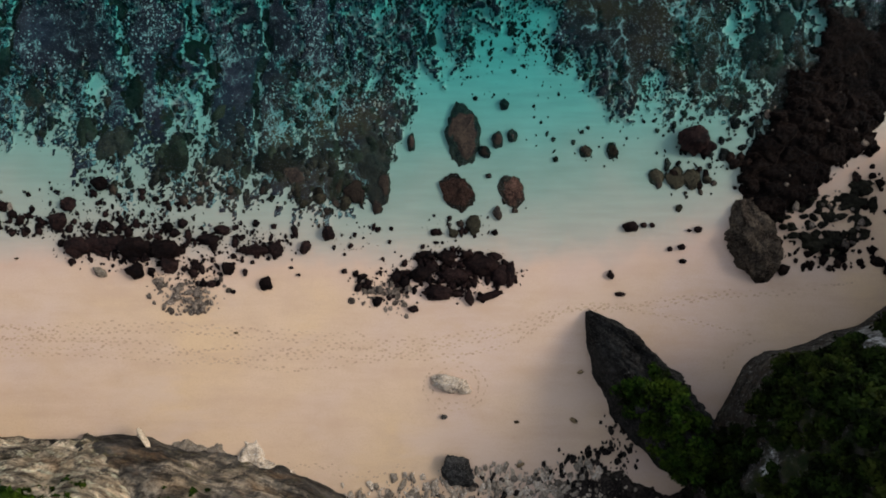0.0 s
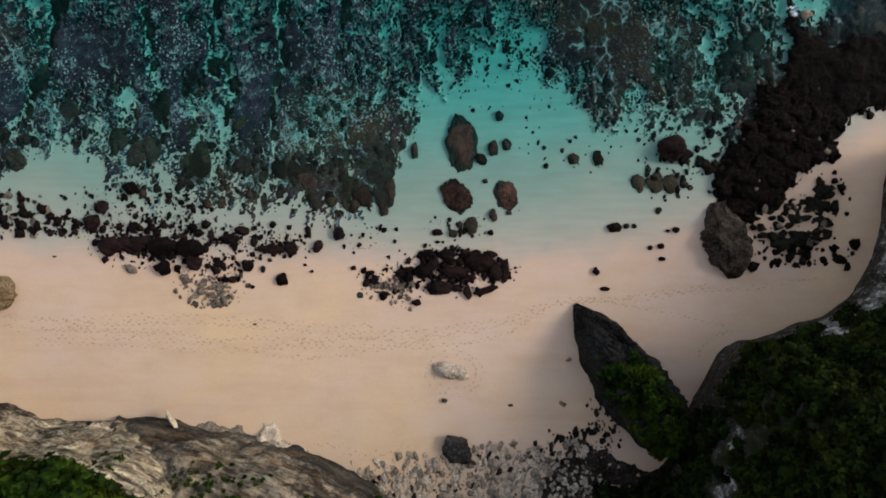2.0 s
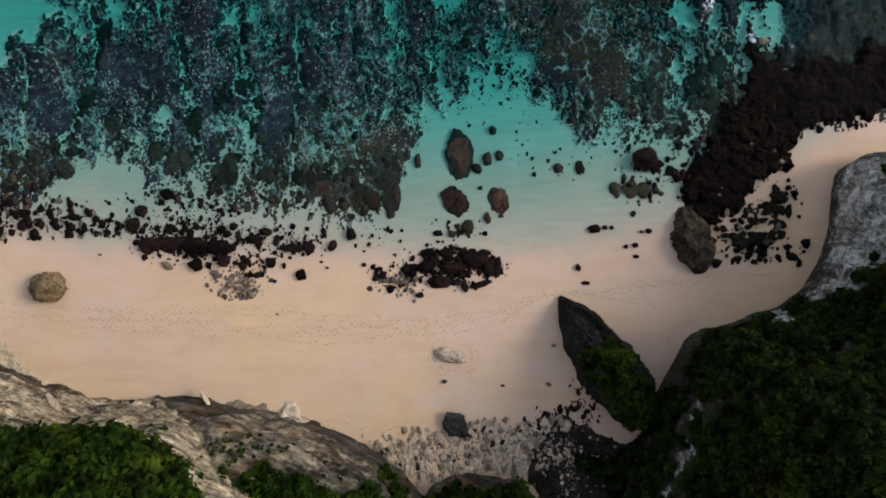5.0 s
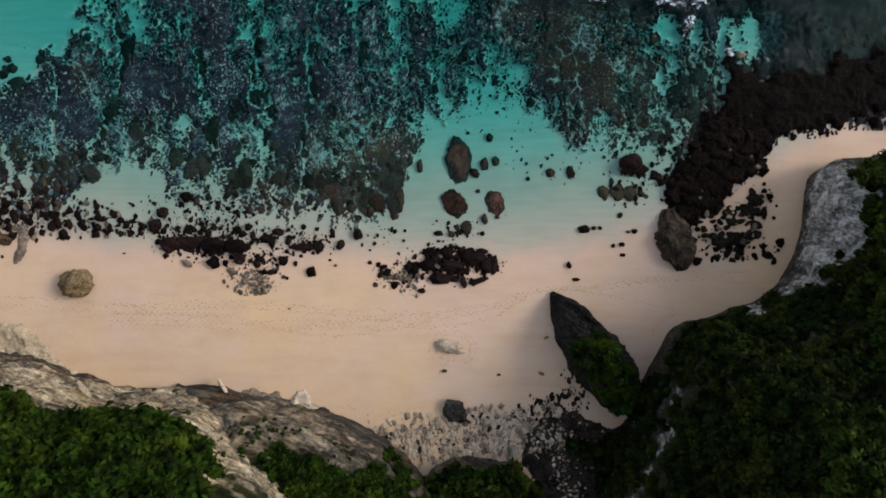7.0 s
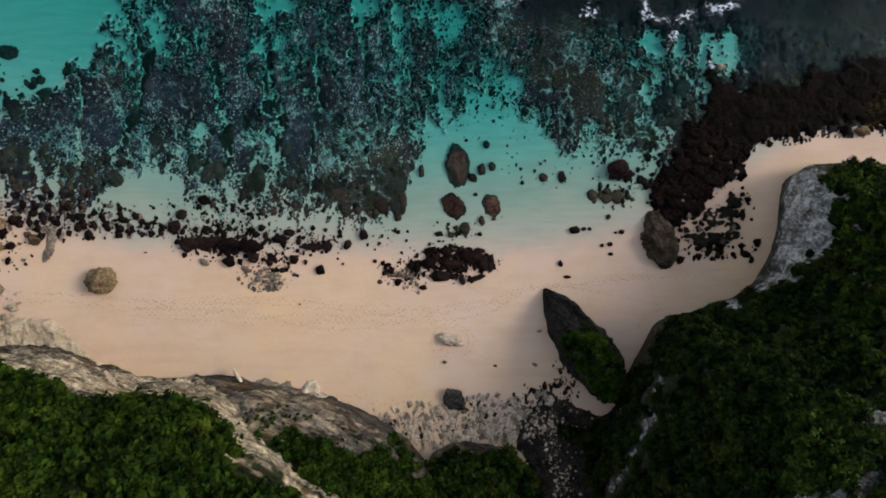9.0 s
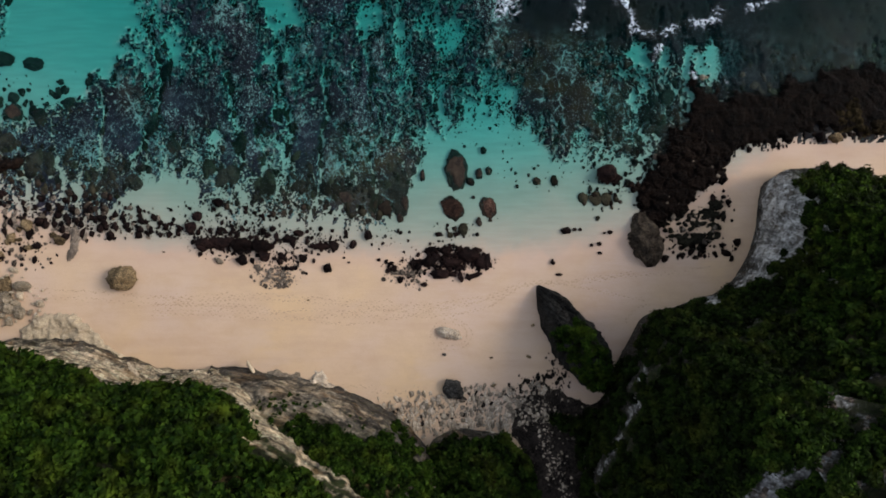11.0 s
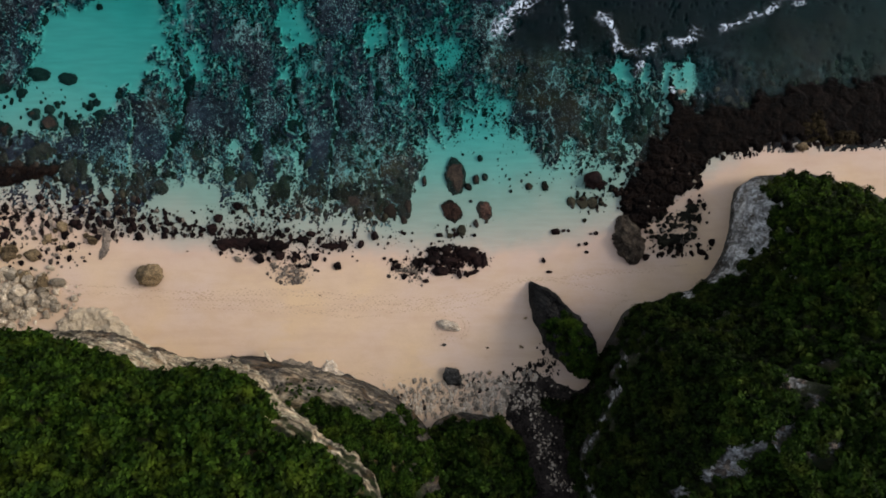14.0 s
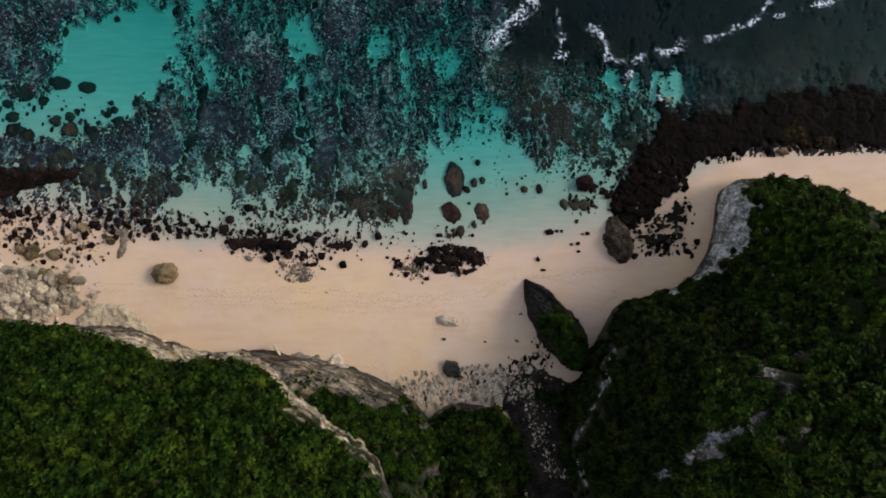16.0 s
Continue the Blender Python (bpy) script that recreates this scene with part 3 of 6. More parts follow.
# ---- mesh tools ----
def mesh_of(name, verts, faces, mat, smooth_shaded=True, **fields):
    """A mesh from arrays of corners and of three- or four-cornered faces, with fields of numbers on its corners."""
    me = bpy.data.meshes.new(name)
    verts, faces = np.asarray(verts, np.float32), np.asarray(faces, np.int32)
    n, k = faces.shape
    me.vertices.add(len(verts))
    me.vertices.foreach_set("co", verts.ravel())
    me.loops.add(n * k)
    me.loops.foreach_set("vertex_index", faces.ravel())
    me.polygons.add(n)
    me.polygons.foreach_set("loop_start", np.arange(0, n * k, k, dtype=np.int32))
    me.polygons.foreach_set("use_smooth", np.full(n, smooth_shaded))
    me.update(calc_edges=True)
    for key, values in fields.items():
        a = me.attributes.new(key, "FLOAT", "POINT")
        a.data.foreach_set("value", np.asarray(values, np.float32).ravel())
    me.materials.append(mat)
    return me


def sheet_faces(rows, cols, keep=None):
    i = np.arange(rows * cols).reshape(rows, cols)
    f = np.stack([i[:-1, :-1], i[:-1, 1:], i[1:, 1:], i[1:, :-1]], -1).reshape(-1, 4)
    return f if keep is None else f[keep[f].all(1)]


def compact(verts, faces, *fields):
    used = np.unique(faces)
    back_to = np.zeros(len(verts), np.int32)
    back_to[used] = np.arange(len(used))
    return (verts[used], back_to[faces], *[f[used] for f in fields])


def part(name, data, parent, label=""):
    ob = new(name, data)
    ob.parent = parent
    return tagged(ob, label)


def spaced(*stretches):
    """Grid lines: rows of start, end, step."""
    return np.concatenate([np.arange(a, b - s * 0.01, s) for a, b, s in stretches])


# ---- ground: sand and sea bed in one sheet to the horizon ----
TRAILS = [
    ([(-49.91, -10.12), (-42.27, -9.49), (-30.81, -9.17), (-22.54, -9.87), (-11.71, -10.50), (-1.53, -10.12), (7.39, -8.85), (12.48, -6.94), (17.57, -6.18), (25.21, -7.58), (34.76, -9.49)], 0.25),
    ([(-49.91, -10.89), (-37.18, -11.27), (-28.90, -11.71), (-23.17, -10.89), (-14.26, -11.52), (-5.35, -10.89), (2.93, -10.38), (9.30, -8.98), (14.39, -6.62)], 0.3),
    ([(-49.91, -11.71), (-38.45, -11.91), (-29.54, -12.67), (-19.35, -12.16), (-9.17, -12.16), (1.02, -12.03), (7.39, -10.76), (12.80, -7.58)], 0.25),
    ([(-46.09, -10.12), (-33.36, -10.25), (-23.17, -12.67), (-16.81, -13.62), (-9.17, -12.67), (-1.53, -11.27)], 0.35),
    ([(16.30, -6.30), (23.30, -6.62), (30.30, -5.35), (37.94, -5.03), (45.58, -3.76)], 0.5),
    ([(-25.72, -12.67), (-20.63, -12.03), (-11.71, -10.89), (-5.35, -11.52), (2.29, -10.76)], 0.4),
    ([(14.39, -6.94), (20.12, -6.62), (25.21, -5.67), (32.85, -4.90)], 0.4),
    ([(-49.91, -8.98), (-40.36, -8.59), (-29.54, -8.47), (-16.81, -9.49), (-8.53, -9.61)], 0.6),
    ([(-75.08, -8.58), (-61.78, -9.06), (-50.68, -9.98), (-35.11, -10.47)], 0.7),
    ([(-71.75, -7.25), (-58.44, -7.84), (-42.89, -9.44)], 0.5),
    ([(-19.35, -24.13), (-14.26, -23.81), (-9.17, -25.28), (-4.07, -24.13)], 0.9),
    ([(30.94, -13.31), (32.85, -10.76), (35.40, -10.12)], 0.2),
]


def footprints(rng):
    """Places and headings of the steps along the trails, and round the pale rock."""
    steps = []
    for pts, loose in TRAILS:
        side = 1
        for (ax, ay), (bx, by) in zip(pts[:-1], pts[1:]):
            long = math.hypot(bx - ax, by - ay)
            for k in range(int(long / 0.43)):
                t = (k + 0.5) * 0.43 / long
                side = -side
                ox, oy = -(by - ay) / long, (bx - ax) / long
                off = 0.13 * side + rng.normal(0, loose * 0.3)
                steps.append((ax + (bx - ax) * t + ox * off + rng.normal(0, 0.06), ay + (by - ay) * t + oy * off, math.atan2(by - ay, bx - ax) + rng.normal(0, 0.2)))
    cx, cy = (1.31, -15.26)
    for radius in (2.6, 3.3):
        for k in range(30):
            a = k / 30 * math.tau + rng.normal(0, 0.05)
            steps.append((cx + (radius + rng.normal(0, 0.12)) * 1.05 * math.cos(a), cy + (radius - 0.4 + rng.normal(0, 0.12)) * 0.9 * math.sin(a), a + 1.57))
    return steps


def build_ground():
    xs = np.concatenate([spaced((-2600, -400, 200), (-400, -110, 12), (-110, -92, 0.8), (-92, -54, 0.32)), spaced((-54, 52, 0.25)), spaced((52, 92, 0.35), (92, 110, 0.8), (110, 400, 12), (400, 2601, 200))])
    ys = np.concatenate([spaced((-2600, -400, 200), (-400, -62, 12), (-62, -24, 0.5)), spaced((-24, -20, 0.3), (-20, -2, 0.4), (-2, 3, 0.2)), spaced((3, 30, 0.25), (30, 56, 0.33), (56, 62, 1), (62, 400, 12), (400, 2601, 200))])
    x, y = np.meshgrid(xs, ys)
    z = ground_z(x, y)
    form = reef_form(x, y) * (np.abs(x) < 120) * (y > 0) * (y < 75)
    reef = smooth(0.04, 0.32, form) * (bare_z(x, y) < 0.1)
    reef = np.maximum(reef, np.maximum(0.95 * smooth(44, 52, x) * smooth(24, 27, y), 0.95 * outer_reef(x, y)) * (z < -0.1))
    reef = np.where((np.abs(x) > 100) | (y > 62), 0.8 * smooth(6, 20, y - shore_y(x)), reef)
    me = mesh_of("ground", np.stack([x, y, z], -1).reshape(-1, 3), sheet_faces(len(ys), len(xs)), SAND, reef=reef, brown=np.clip(ellipses(x, y, BROWN_REEF), 0, 1), strewn=smooth(0.05, 0.75, reef_share(x, y)) * (z < -0.25) * (1 - 0.75 * smooth(20, 40, x)) * (1 - 0.8 * outer_reef(x, y)) + 0.5 * smooth(17, 26, y + 5 * (fbm(x * 0.25, y * 0.25, 65, 3) - 0.5)) * smooth(-9, -4, x) * smooth(19, 12, x) * smooth(0.36, 0.56, fbm(x * 0.3, y * 0.2, 66, 4, 0.6)) * (np.abs(x) < 110) * (y < 62), gravel=(1 - outer_reef(x, y)) * smooth(16, 6, x) * (1 - 0.75 * np.clip(ellipses(x, y, MASSES), 0, 1)) + 0.07 * smooth(6, 16, x) * (1 - 0.6 * smooth(34, 50, x)) * (1 - outer_reef(x, y)))
    tagged(new("ground", me), "warm beige coral sand beach sloping under clear sea", "beach", kind="structure")


def build_footprints():
    """Dished prints with a pushed-up rim, pressed along the trails."""
    rng = np.random.default_rng(11)
    a = np.arange(8) / 8 * math.tau
    ring = lambda r, h: np.stack([np.cos(a) * r * (1 + 0.12 * np.cos(a)), np.sin(a) * r * 0.55, np.full(8, h)], -1)
    shape = np.concatenate([ring(0.25, -0.02), ring(0.19, 0.03), ring(0.13, 0.004), ring(0.02, 0.004)])
    faces = np.array([(k * 8 + j, k * 8 + (j + 1) % 8, k * 8 + 8 + (j + 1) % 8, k * 8 + 8 + j) for k in range(3) for j in range(8)])
    vs, fs = [], []
    for k, (x, y, heading) in enumerate(footprints(rng)):
        s = rng.uniform(0.55, 0.95)
        vs.append(turned(shape, s, s, 1, heading) + (x, y, float(bare_z(np.array([x]), np.array([y]))[0])))
        fs.append(faces + 32 * k)
    me = mesh_of("footprints", np.concatenate(vs), np.concatenate(fs), TRODDEN)
    tagged(new("footprints", me), "trails of footprints pressed into dry sand", "footprints", kind="stuff")


def build_water():
    xs = np.concatenate([spaced((-2600, -400, 200), (-400, -110, 12)), spaced((-110, -92, 1), (-92, 92, 0.45), (92, 110, 1)), spaced((110, 400, 12), (400, 2601, 200))])
    ys = np.concatenate([spaced((-4, 57, 0.35), (57, 60, 1), (60, 400, 12), (400, 2601, 200))])
    x, y = np.meshgrid(xs, ys)
    bed = ground_z(x, y)
    depth = np.maximum(-bed, 0)
    keep = (bed < 0.12).ravel()
    v, f, d = compact(np.stack([x, y, 0 * x], -1).reshape(-1, 3), sheet_faces(len(ys), len(xs), keep), depth.ravel())
    tagged(new("water", mesh_of("water", v, f, WATER, depth=d)), "clear turquoise sea water over sand and reef", "sea", kind="structure")


# ---- rock shapes ----
def ball(level):
    bm = bmesh.new()
    bmesh.ops.create_icosphere(bm, subdivisions=max(level, 1), radius=1)
    v = np.array([p.co[:] for p in bm.verts])
    f = np.array([[p.index for p in q.verts] for q in bm.faces])
    bm.free()
    return v, f


def rock_shape(level, seed, rugged=0.35, blunt=0.75):
    """A lumpy stone of about unit radius with facets and hollows, flattened below."""
    v, f = ball(level)
    rng = np.random.default_rng(seed)
    r = np.ones(len(v))
    for k in range(7):
        way = rng.normal(size=3)
        way /= np.linalg.norm(way)
        r = np.minimum(r, np.where(v @ way > 0.05, rng.uniform(blunt, 1.0) / np.maximum(v @ way, 0.05), 9))
    lumps = fbm(v[:, 0] * 1.9 + v[:, 2] * 1.3 + seed * 7.7, v[:, 1] * 1.9 - v[:, 2] * 1.1, seed, 5, 0.68) - 0.5
    v = v * (r * (1 + rugged * 1.6 * lumps))[:, None]
    v[:, 2] = np.maximum(v[:, 2], -0.55)
    return v, f


STONES = [rock_shape(4, s, 0.5, 0.6) for s in range(8)]
MID_STONES = [rock_shape(3, 50 + s, 0.5, 0.6) for s in range(8)]
SMALL_STONES = [rock_shape(2, 100 + s, 0.7, 0.55) for s in range(8)]

TINY_STONES = [rock_shape(1, 150 + s, 0.8, 0.5) for s in range(10)]
ANGULAR_STONES = [rock_shape(2, 210 + s, 0.5, 0.38) for s in range(10)]
PEBBLES = [rock_shape(1, 180 + s, 0.3, 0.6) for s in range(6)]


def turned(v, sx, sy, sz, a, lean=0.0):
    v = v * (sx, sy, sz)
    c, s = math.cos(lean), math.sin(lean)
    v = np.stack([v[:, 0] * c + v[:, 2] * s, v[:, 1], v[:, 2] * c - v[:, 0] * s], -1)
    c, s = math.cos(a), math.sin(a)
    return np.stack([v[:, 0] * c - v[:, 1] * s, v[:, 0] * s + v[:, 1] * c, v[:, 2]], -1)


def heap(name, shapes, rows, mat, label, category, seed, smooth_shaded=True):
    """Many stones in one mesh: rows of x, y, z, sizes and heading."""
    rng = np.random.default_rng(seed)
    vs, fs, at = [], [], 0
    for x, y, z, sx, sy, sz, a in rows:
        v, f = shapes[rng.integers(len(shapes))]
        vs.append(turned(v, sx, sy, sz, a) + (x, y, z))
        fs.append(f + at)
        at += len(v)
    return tagged(new(name, mesh_of(name, np.concatenate(vs), np.concatenate(fs), mat, smooth_shaded)), label, category, kind="stuff")


STONE_MESHES = {}


def stone(name, x, y, rx, ry, rz, mat, label, turn=0.0, sink=0.25, group="", category="rock", level=None):
    """One stone of its own, resting in the ground."""
    rng = np.random.default_rng(int(abs(x * 71 + y * 37) * 10) % 100000)
    shapes, tier = (STONES, 3) if max(rx, ry) > 1.5 else (MID_STONES, 2)
    k = rng.integers(len(shapes))
    key = (tier, k, mat.name)
    if key not in STONE_MESHES:
        STONE_MESHES[key] = mesh_of("stone", *shapes[k], mat)
    ob = new(name, STONE_MESHES[key])
    base = float(ground_z(np.array([x]), np.array([y]))[0])
    ob.matrix_world = Matrix.LocRotScale((x, y, base + rz * (0.55 - sink)), Euler((0, 0, radians(turn))), (rx, ry, rz))
    return tagged(ob, label, category, group)


# ---- cliffs ----
def cliff(name, foot, profile, label, seed, rough=1.0, pale=(), green_from=4, mat=CLIFF, rim=None):
    """A rock wall raised along its foot line. foot: x, y, the way inwards, height factor. profile: metres inwards, height.
    Returns the grid of places and how much of it is fit for plants."""
    pts = np.array(foot, float)
    run = np.concatenate([[0], np.cumsum(np.hypot(*np.diff(pts[:, :2], axis=0).T))])
    u = np.arange(0, run[-1], 0.5)
    fx, fy, ix, iy, hs = [np.interp(u, run, pts[:, k]) for k in range(5)]
    for values in (fx, fy, ix, iy, hs):
        pad = np.pad(values, 4, mode="edge")
        values[:] = np.convolve(pad, np.ones(9) / 9, "valid")
    size = np.hypot(ix, iy)
    ix, iy = ix / size, iy / size
    pd, pz = np.array(profile, float).T
    along = np.concatenate([[0], np.cumsum(np.hypot(np.diff(pd), np.diff(pz)))])
    v = np.concatenate([np.arange(0, min(along[-1], 40), 0.42), np.arange(40, along[-1], 2.0)])
    d, z = np.interp(v, along, pd), np.interp(v, along, pz)
    uu, dd = np.meshgrid(u, d, indexing="ij")
    zz = np.broadcast_to(z, uu.shape) * hs[:, None]
    vv = np.broadcast_to(v, uu.shape)
    face = smooth(14, 3, dd) * smooth(-1, 2, zz)
    jut = 2.6 * (fbm(uu * 0.11, zz * 0.09, seed, 4, 0.55) - 0.5) + 1.1 * (fbm(uu * 0.5, zz * 0.45, seed + 5, 4, 0.6) - 0.5) + 0.5 * np.abs(fbm(uu * 0.2, zz * 0.9, seed + 9, 3) - 0.5) + 0.6 * (fbm(uu * 0.9, zz * 1.1, seed + 25, 3, 0.6) - 0.5)
    dd = dd - rough * face * jut
    x, y = fx[:, None] + ix[:, None] * dd, fy[:, None] + iy[:, None] * dd
    top = smooth(3, 12, dd)
    zz = zz + top * (4 * (fbm(x * 0.06, y * 0.06, seed + 12, 3) - 0.5) + 2 * (fbm(x * 0.25, y * 0.25, seed + 15, 3) - 0.5)) * smooth(5, 12, zz)
    zz = zz + 0.3 * (fbm(x * 0.8, y * 0.8, seed + 18, 3) - 0.5) * smooth(0, 2, zz)
    grid = np.stack([x, y, zz], -1)
    cover = 1.3 * smooth(0.15, 0.5, np.gradient(dd, axis=1) / (np.hypot(np.gradient(dd, axis=1), np.gradient(zz, axis=1)) + 1e-6)) * smooth(green_from, green_from + 5, zz) * (1 - 0.9 * np.clip(ellipses(x, y, pale) * (green_from < 5), 0, 1))
    # Pale rock is held back below seven metres, so the foot stays darker.
    bleached = np.clip(ellipses(x, y, pale) * (0.3 + 0.7 * smooth(1, 7, zz)), 0, 1.2)
    if rim:
        bleached = np.maximum(bleached, scarred(x, y))
        cover = cover * (1 - np.clip(1.6 * scarred(x, y), 0, 1))
        edge = smooth(0.42, 0.12, line_distance(x, y, rim) + 1.1 * (fbm(x * 0.5, y * 0.5, seed + 31, 4, 0.6) - 0.45)) * smooth(8.5, 10.5, zz)
        bleached, cover = np.maximum(bleached, 0.52 * edge), cover * (1 - edge)
    me = mesh_of(name, grid.reshape(-1, 3), sheet_faces(*uu.shape)[:, ::-1], mat, cover=cover, bleached=bleached)
    tagged(new(name, me), label, "cliff", kind="structure")
    return grid, vv, dd


def scarred(x, y):
    """Torn streaks of bare rock along the scars."""
    u, v = 0.77 * x + 0.64 * y, 0.77 * y - 0.64 * x
    return ellipses(x, y, SCARS) * smooth(0.27, 0.42, fbm(u * 0.28, v * 0.8, 371, 4, 0.6))


# Bare rock scars in the headland's scrub.
SCARS = [(45.2, -19.9, 1.6, 1.3, 0.62), (47.8, -18.9, 1.5, 1.1, 0.6), (50.0, -20.9, 1.2, 1.5, 0.6), (47.0, -23.1, 1.7, 1.2, 0.62), (45.2, -25.3, 1.7, 1.3, 0.62), (43.2, -27.5, 1.9, 1.3, 0.62), (41.2, -29.3, 1.9, 1.4, 0.62), (39.0, -31.5, 1.9, 1.4, 0.62), (42.0, -31.9, 1.4, 0.9, 0.6), (36.8, -32.9, 1.7, 1.0, 0.62), (34.2, -35.9, 1.6, 1.2, 0.6), (37.8, -37.3, 1.3, 1.8, 0.6), (48.6, -28.1, 1.8, 0.8, 0.62), (51.8, -26.9, 2.2, 0.7, 0.62), (54.2, -16.5, 1.0, 0.8, 0.5), (48.2, -38.3, 1.2, 1.2, 0.5)]
# The pale rim of the headland over the gully.
RIM = [(30.9, -18.6), (29.6, -21.4), (29.0, -24.0), (27.6, -27.6), (25.6, -31.6), (24.0, -35.4), (23.8, -38), (25.0, -42), (26.4, -47)]
WEST_PROFILE = [(-0.9, -1), (-0.7, 2.5), (-0.5, 4.6), (0.1, 5.2), (0.2, 10), (0.2, 13), (-0.2, 16), (-0.8, 19), (-1.0, 22), (-0.1, 24.5), (1.6, 27), (3.8, 29), (7, 30.5), (12, 32), (20, 34), (40, 37), (70, 40), (85, 36), (95, -1)]
WEST_FOOT = [(-150, -12, 0, -1, 1), (-95, -15, 0, -1, 1), (-78, -16.4, 0.1, -1, 0.95), (-70, -16.0, 0.1, -1, 0.95), (-60, -16.6, 0, -1, 0.98), (-54, -19.4, -0.1, -1, 1), (-47, -21.4, 0, -1, 1), (-40, -21.6, 0, -1, 1), (-34.5, -21.8, 0, -1, 1), (-31, -23.4, 0, -1, 1), (-26, -26.4, -0.1, -1, 1),
             (-20.2, -29.4, -0.3, -1, 1), (-15.8, -32.2, -0.6, -0.9, 0.97), (-11.6, -36.6, -0.8, -0.6, 0.95), (-9.6, -44, -1, -0.2, 0.95), (-9, -65, -1, 0, 0.95), (-11, -110, -1, 0, 0.95)]
TERRACE_PROFILE = [(-0.8, -1), (-0.5, 3.5), (-0.2, 8.5), (0.2, 11.5), (1.0, 13.2), (2.5, 15), (4.5, 18.5), (6.5, 21), (9, 22), (14, 22.5), (18, 21), (21, 10), (22, -1)]
TERRACE_FOOT = [(-40, -21.5, 0, -1, 0.35), (-34, -20.9, 0, -1, 0.5), (-32, -22.0, 0, -1, 0.7), (-25.2, -23.1, -0.1, -1, 0.9), (-16.3, -25.3, -0.3, -1, 0.97), (-8.6, -28.9, -0.5, -1, 0.92), (-3.6, -33.2, -0.7, -0.8, 0.85), (-0.8, -38, -0.95, -0.4, 0.85), (0.5, -46, -1, -0.1, 0.95), (1, -70, -1, 0, 0.95)]
BLUFF_PROFILE = [(-0.6, -1), (-0.3, 2.5), (0.1, 5), (0.8, 7.5), (2.5, 10), (5, 12.5), (8, 14.5), (9, 13), (10.5, -1)]
BLUFF_FOOT = [(-2.5, -75, 1, 0, 1), (-3.0, -45, 1, 0, 1), (-3.2, -37, 0.9, -0.4, 0.8), (-1.6, -33.4, 0.5, -0.85, 0.6), (1.0, -31.9, 0.2, -1, 0.72), (4.6, -31.5, 0.1, -1, 0.8), (9, -32.0, -0.1, -1, 0.8), (12.6, -33.6, -0.6, -0.8, 0.8), (14.6, -38, -1, -0.2, 0.9), (15.6, -46, -1, 0, 0.9), (16, -75, -1, 0, 0.9)]
EAST_PROFILE = [(0.2, -1), (0.2, 2), (-0.3, 5), (-0.3, 9), (0.2, 12), (1.4, 14.6), (3, 18), (6, 23.5), (9, 28), (12, 31.3), (16, 33.5), (22, 35), (30, 37), (50, 41), (70, 41), (85, 30), (95, -1)]
EAST_FOOT = [(28, -110, 1, 0.1, 1), (27, -62, 1, 0.1, 1), (24.8, -46, 1, 0.15, 0.95), (23.2, -38, 1, 0.1, 0.92), (25.0, -32, 1, 0, 0.92), (27.4, -26, 1, -0.1, 0.95), (28.6, -21.5, 1, -0.1, 0.98), (30.6, -18, 1, -0.1, 0.98), (31.8, -15.5, 1, -0.15, 0.98), (32.6, -13.2, 0.95, -0.35, 1), (34.0, -11.2, 0.5, -0.9, 1), (39.6, -10.8, 0.4, -0.95, 1), (41.6, -9.8, 0.45, -0.9, 1), (46.0, -8.6, 0.6, -0.8, 0.98), (49.4, -6.4, 0.75, -0.65, 0.95),
             (51.7, -3.1, 0.95, -0.4, 0.92), (53.3, 0.7, 1, -0.3, 0.86), (53.9, 5.6, 1, -0.25, 0.78), (54.1, 9.2, 0.85, -0.5, 0.64), (55.2, 11.4, 0.6, -0.8, 0.55), (58.6, 12.4, 0.2, -1, 0.5), (67, 12.2, 0, -1, 0.5), (75.5, 10.0, -0.15, -1, 0.5), (84, 5.6, -0.2, -1, 0.52), (105, -2, -0.1, -1, 0.65), (150, -8, 0, -1, 0.65)]

west = cliff("cliff_west", WEST_FOOT, WEST_PROFILE, "steep pale limestone cliff with green scrub above the beach", 300, 1.0, [(-62, -18, 30, 20, 0.66), (-34, -25, 18, 8, 0.5), (-24, -26.5, 5, 3, 0.6), (-18, -30, 4, 3, 0.6), (-12.5, -35.5, 3, 5, 0.7)], 16)
terrace = cliff("cliff_terrace", TERRACE_FOOT, TERRACE_PROFILE, "grey limestone shoulder with low scrub below the cliff", 320, 0.8, [(-28, -26, 10, 5, 0.5), (-20, -29, 14, 7, 0.4), (-12, -34, 4, 4, 0.3)], 12, DARK_CLIFF)
bluff = cliff("cliff_bluff", BLUFF_FOOT, BLUFF_PROFILE, "dark overgrown rock bluff beside the gully", 340, 0.7, [(9, -31, 3, 1.2, 0.45)])
east = cliff("cliff_east", EAST_FOOT, EAST_PROFILE, "high limestone headland overgrown with scrub", 360, 0.6, [(54.5, 3.5, 4.5, 9, 1.0), (48, -6.5, 4.5, 2.6, 0.55), (43, -9.4, 4.5, 1.6, 0.4)], 4, GREY_CLIFF, RIM)

build_ground()
build_water()
build_footprints()


